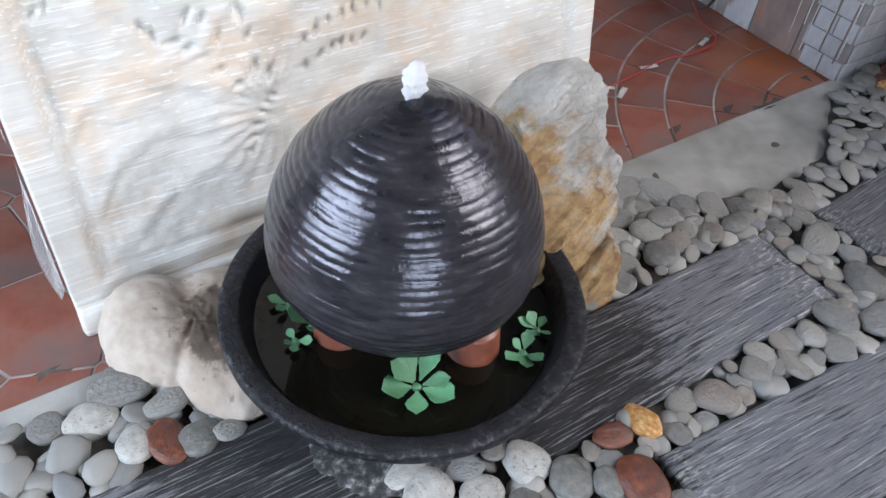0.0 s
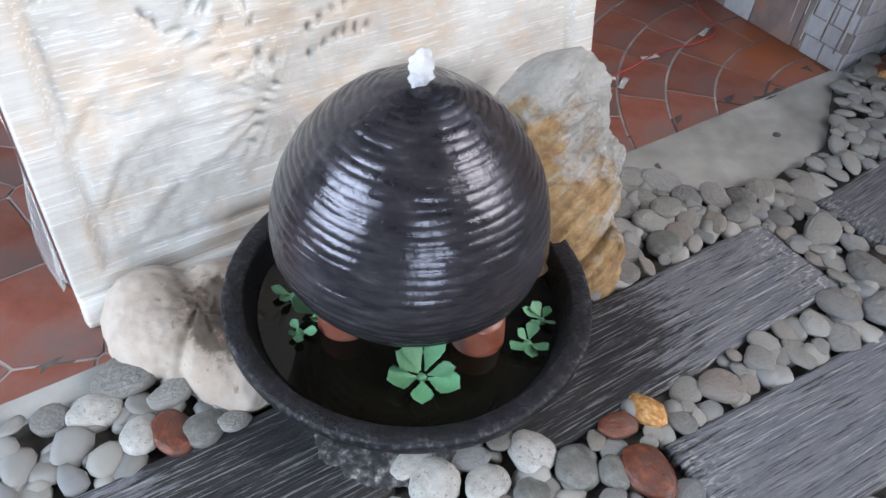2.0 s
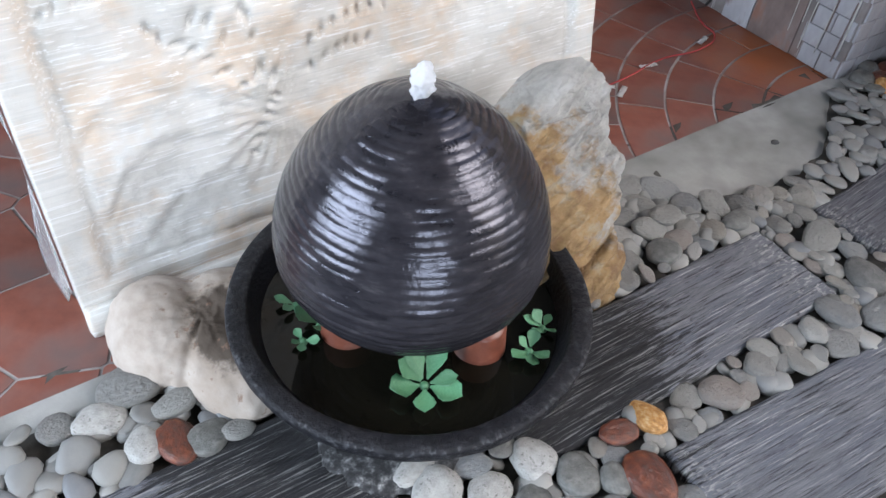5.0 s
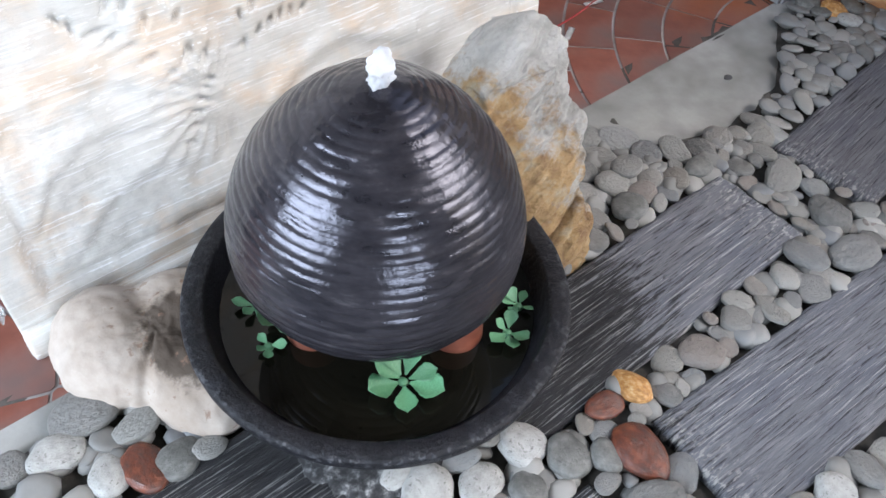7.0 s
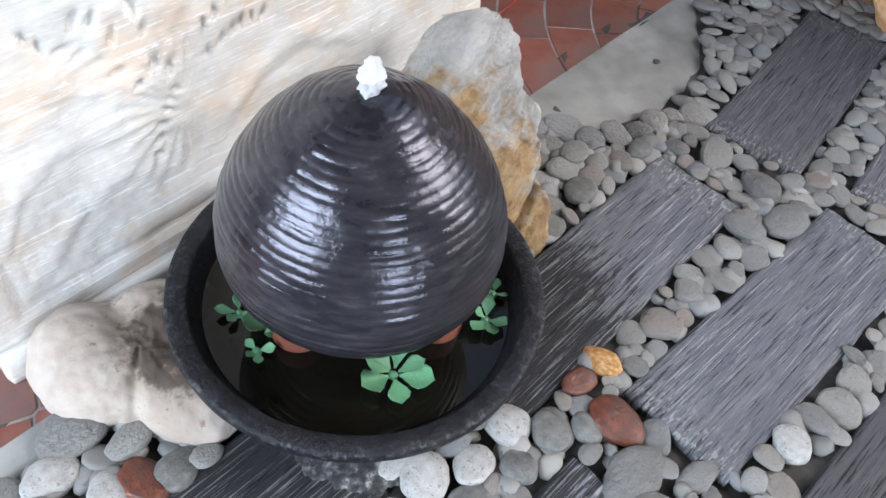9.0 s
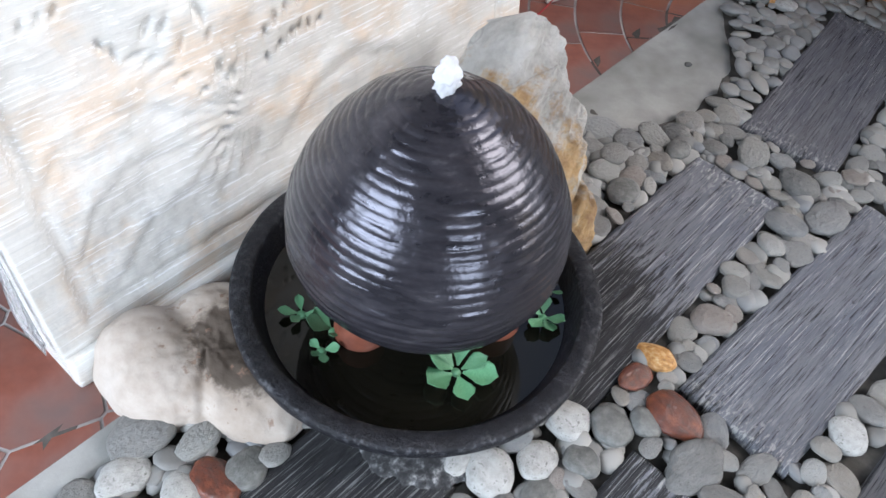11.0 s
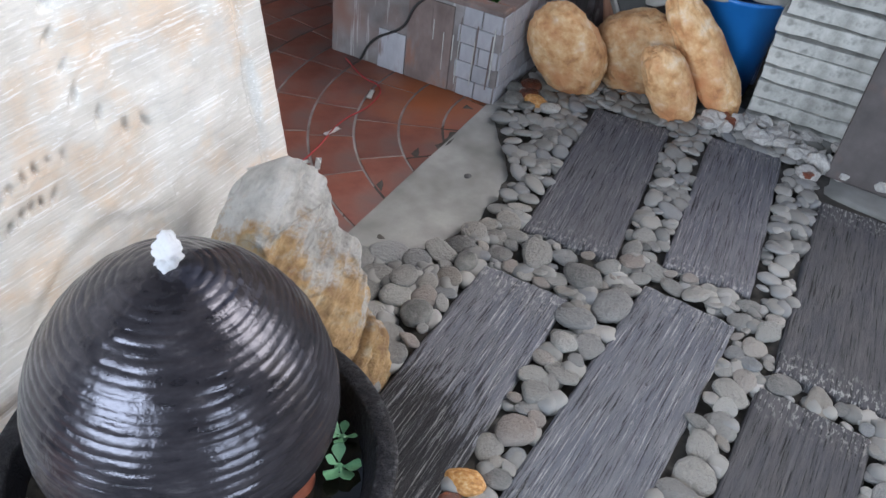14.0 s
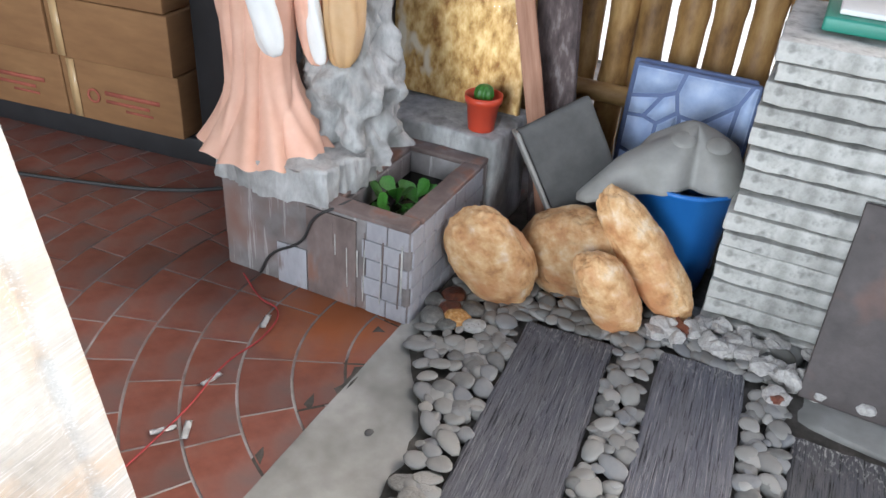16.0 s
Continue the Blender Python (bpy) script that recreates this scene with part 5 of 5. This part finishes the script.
def timbers():
    bm = rough_block(0.05, 0.03, 1.15, 0.03, 0.0015, 9, 1, 0.003)
    ob = part("timber", bm, M["lumber"], at=look((2.33, 0.66, -0.03), (2.5, 0.935, 0.85)) @ pose(0, 0, 0, 180, 0, 40))
    tagged(ob, "reddish sawn timber leaning in the corner", "timber")
    bm = rough_block(0.03, 0.115, 1.1, 0.02, 0.003, 14, 2, 0.003)
    ob = part("weathered_board", bm, M["bark"], at=pose(2.5, 0.73, -0.03, -6, 4, 0))
    tagged(ob, "weathered bark-faced board leaning in the corner", "board")


def osb_board():
    top = empty("chipboard", pose(2.47, 1.045, 0.292, 0, 3, 0))
    tagged(top, "chipboard sheet in crinkled clear plastic on the block", "board")
    part("board", rough_block(0.018, 0.4, 0.9, 0.03, 0.002, 10, 3, 0.003), M["osb"], top)

    def fn(u, v):
        y, z = (u - 0.5) * 0.39, v * 0.88
        return Vector((-0.016 - 0.012 * abs(noise.fractal(Vector((y * 9, z * 6, 2)), 0.9, 2.0, 4)), y, z))
    film = part("plastic_film", sheet(fn, 50, 90), M["thin_film"], top, "crinkled clear plastic film")
    film.visible_shadow = False


def grey_slab():
    bm = rough_block(0.2, 0.03, 0.5, 0.03, 0.002, 12, 7, 0.012)
    ob = part("cement_tray", bm, M["greyslab"], at=pose(2.35, 0.475, -0.04, 0, 0, -50) @ pose(0, 0, 0, -10, -26, 0))
    for w, h, x, z in ((0.01, 0.5, -0.1, 0.0),):
        part("rim", block(w, 0.046, h, 0.004), M["bag"], ob, "pale worn rim", at=pose(x, -0.004, z))
    tagged(ob, "dark grey cement tray leaning behind the boulders", "tray")


def blue_pavers():
    for k, (x, dy) in enumerate(((2.565, 0.0), (2.6, 0.015))):
        top = empty("blue_paver", pose(x, 0.42 + dy, -0.06, 0, 9, 0))
        tagged(top, "pale blue flagstone-pattern paver standing on edge", "paver", "blue pavers in the corner")
        part("back", rough_block(0.03, 0.33, 0.52, 0.03, 0.001, 9, k, 0.008), M["bluejoint"], top)
        if k:
            continue
        rng = random.Random(21)
        seeds = [(rng.uniform(-0.16, 0.16), rng.uniform(0.02, 0.5)) for _ in range(16)] + [(0.02, 0.36), (0.07, 0.38), (-0.05, 0.35), (0.02, 0.31), (0.03, 0.43)]
        for s in seeds:
            poly = [(-0.158, 0.01), (0.158, 0.01), (0.158, 0.512), (-0.158, 0.512)]
            for o in seeds:
                d = (o[0] - s[0], o[1] - s[1])
                l = math.hypot(*d)
                if l > 0:
                    f = 0.5 - 0.0055 / l
                    poly = clip(poly, (s[0] + d[0] * f, s[1] + d[1] * f), d)
            if len(poly) > 2:
                bm = polygon_prism(poly, -0.002, 0.006)
                bmesh.ops.bevel(bm, geom=[e for e in bm.edges if all(v.co.z > 0 for v in e.verts)], offset=0.003, segments=2, affect="EDGES")
                part("flagstone", bm, M["bluestone"], top, at=Matrix(((0, 0, -1, -0.015), (-1, 0, 0, 0), (0, 1, 0, 0), (0, 0, 0, 1))))


def blue_tub():
    top = empty("blue_tub", pose(2.4, 0.365, -0.03))
    tagged(top, "blue plastic tub covered with a grey rubber sheet", "tub")
    bm = lathe([(0.0, 0.0), (0.095, 0.0), (0.1, 0.006), (0.135, 0.3), (0.14, 0.302), (0.14, 0.312), (0.13, 0.312), (0.128, 0.28), (0.0, 0.27)], 64)
    part("tub", bm, M["blueplastic"], top)

    def fn(u, v):
        a, r = 2 * math.pi * u, v
        flap = math.exp(-((a - math.pi * 0.72) / 0.3) ** 2)
        rad = (0.15 + 0.13 * flap - 0.06 * math.exp(-((a - math.pi * 1.12) / 0.42) ** 2) + 0.02 * noise.noise(Vector((math.cos(a) * 2, math.sin(a) * 2, 1)))) * r
        z = 0.34 + 0.1 * (1 - r ** 1.5) - 0.13 * max(0, r - 0.75) - 0.055 * flap * r + 0.012 * noise.noise(Vector((rad * math.cos(a) * 16, rad * math.sin(a) * 16, 3)))
        return Vector((rad * math.cos(a), rad * math.sin(a), z))
    bm = sheet(fn, 72, 24)
    bmesh.ops.remove_doubles(bm, verts=bm.verts[:], dist=1e-5)
    bmesh.ops.recalc_face_normals(bm, faces=bm.faces[:])
    bmesh.ops.solidify(bm, geom=bm.faces[:], thickness=0.006)
    cover = part("cover", bm, M["bag"], top, "grey rubber sheet draped over the tub")
    for x, y in ((-0.05, 0.02), (-0.04, -0.06)):
        bm = lathe([(0.0, 0.008), (0.02, 0.008), (0.028, 0.004), (0.03, 0.0)], 32)
        part("disc", bm, M["bag"], cover, at=pose(x, y, 0.413, 0, -20, 0))


def bamboo_fence():
    top = empty("bamboo_fence", pose(2.86, 0.6, -0.05))
    tagged(top, "fence of upright brown bamboo poles with bright gaps", "fence")
    rng = random.Random(6)
    prof = []
    for k in range(41):
        z = 1.9 * k / 40
        prof.append((0.0425 + (0.0035 if k % 5 == 0 else 0), z))
    meshes = []
    for s in range(3):
        bm = lathe([(0.001, 0)] + [(r + 0.001 * noise.noise(Vector((z * 5, s, 0))), z) for r, z in prof] + [(0.001, 1.9)], 20)
        meshes.append(to_mesh("pole", bm, M["bamboo"]))
    for k in range(-10, 12):
        ob = new("pole", meshes[rng.randrange(3)])
        ob.parent = top
        ob.matrix_basis = pose(rng.uniform(-0.006, 0.006), k * 0.098, rng.uniform(-0.12, 0), rng.uniform(-0.8, 0.8), rng.uniform(-0.6, 0.6), rng.uniform(0, 360))
    for z in (0.34, 1.5):
        bm = lathe([(0.001, 0), (0.03, 0), (0.031, 0.5), (0.034, 0.505), (0.03, 0.51), (0.03, 1.5), (0.034, 1.505), (0.03, 1.51), (0.03, 2.3), (0.001, 2.3)], 24)
        part("rail", bm, M["bamboo"], top, at=pose(-0.06, 1.15, z, 90, 0, 0))


def cartons():
    top_z = 0.07
    ang = 6.5
    # Solid block whose black stands for the shadow under the raised cartons.
    pallet = part("pallet", rough_block(0.5, 1.5, 0.085, 0.05, 0.002, 6, 1), M["black"], at=pose(2.41, 2.5, LOW, 0, 0, ang))
    tagged(pallet, "low pallet under the cartons, black for the shaded gap", "pallet")
    c, s = math.cos(radians(ang)), math.sin(radians(ang))
    rng = random.Random(9)
    widths = [(0.43, 0.43, 0.45), (0.44, 0.44, 0.42), (0.42, 0.45, 0.43), (0.44, 0.42, 0.44)]
    z = top_z
    for row, ws in enumerate(widths):
        h = 0.2 if row == 0 else 0.185
        d = 0.0
        for k, w in enumerate(ws):
            mid = d + w / 2 + 0.004
            off = rng.uniform(-0.006, 0.006) - (0.02 if row else 0)
            x, y = 2.205 - s * mid + c * (0.2 + off), 1.81 + c * mid + s * (0.2 + off) + (0.012 if row > 1 else 0)
            top = empty("carton", pose(x, y, z, 0, 0, ang + rng.uniform(-0.8, 0.8)))
            tagged(top, "brown cardboard carton" + (" with faded red printing" if row == 0 else " taped shut") + " in a stack", "carton", "stacked cartons")
            part("box", rough_block(0.4, w - 0.006, h - 0.004, 0.05, 0.0022, 7, row * 3 + k, 0.004), M["carton"], top)
            part("tape", block(0.001, 0.03, h - 0.012, 0), M["tape"], top, at=pose(-0.2035, w / 2 - 0.04, 0.004))
            if row == 0:
                for i, (yy, zz, ww, hh) in enumerate(((-0.02, 0.095, 0.2, 0.014), (0.0, 0.07, 0.16, 0.011), (-0.04, 0.05, 0.1, 0.008))):
                    part("print_bar", block(0.001, ww, hh, 0), M["print"], top, at=pose(-0.2035, yy - 0.02, zz))
                bm = lathe([(0.016, 0.0), (0.024, 0.0), (0.024, 0.0012), (0.016, 0.0012), (0.016, 0.0)], 32)
                part("print_mark", bm, M["print"], top, at=pose(-0.2032, w / 2 - 0.11, 0.085, 0, -90, 0))
            d += w
        z += h


def black_cabinet():
    bm = block(0.32, 0.52, 1.5, 0.006)
    tagged(part("black_cabinet", bm, M["black"], at=pose(2.42, 1.535, LOW)), "tall plain black cabinet behind the statue", "cabinet")


def floor_bits():
    z = LOW + 0.006
    ob = tube("red_cord", [(1.815, 1.295, z), (1.75, 1.19, z), (1.733, 1.132, z), (1.64, 1.1, z), (1.525, 1.112, z), (1.375, 1.09, z), (1.27, 1.084, z), (1.1, 1.08, z)], 0.0022, M["redline"])
    tagged(ob, "thin red cord lying on the tiled terrace", "cord")
    for x, y, a in ((1.683, 1.128, 20), (1.467, 1.104, -10), (1.308, 1.088, -40), (1.33, 1.05, 30)):
        bm = sheet(lambda u, v: Vector(((u - 0.5) * 0.05, (v - 0.5) * 0.014, 0.002 + 0.003 * noise.noise(Vector((u * 5 + a, v * 3, 0))))), 8, 3)
        bmesh.ops.solidify(bm, geom=bm.faces[:], thickness=0.0008)
        tagged(part("tape_scrap", bm, M["white"], at=pose(x, y, z - 0.001, 0, 0, a)), "torn scrap of pale tape on the tiles", "tape", "tape scraps on the floor")
    ob = tube("black_hose", [(1.86, 2.3, z), (1.95, 2.0, z), (2.05, 1.75, z), (2.15, 1.62, z), (2.3, 1.5, z)], 0.006, M["cable"])
    tagged(ob, "thin black hose lying below the cartons", "hose")


cement_block()
cactus_pot()
boulders()
stacked_slabs()
leaning_sheet()
timbers()
osb_board()
grey_slab()
blue_pavers()
blue_tub()
bamboo_fence()
cartons()
black_cabinet()
floor_bits()
pebbles(pebble_parent)
terrace()
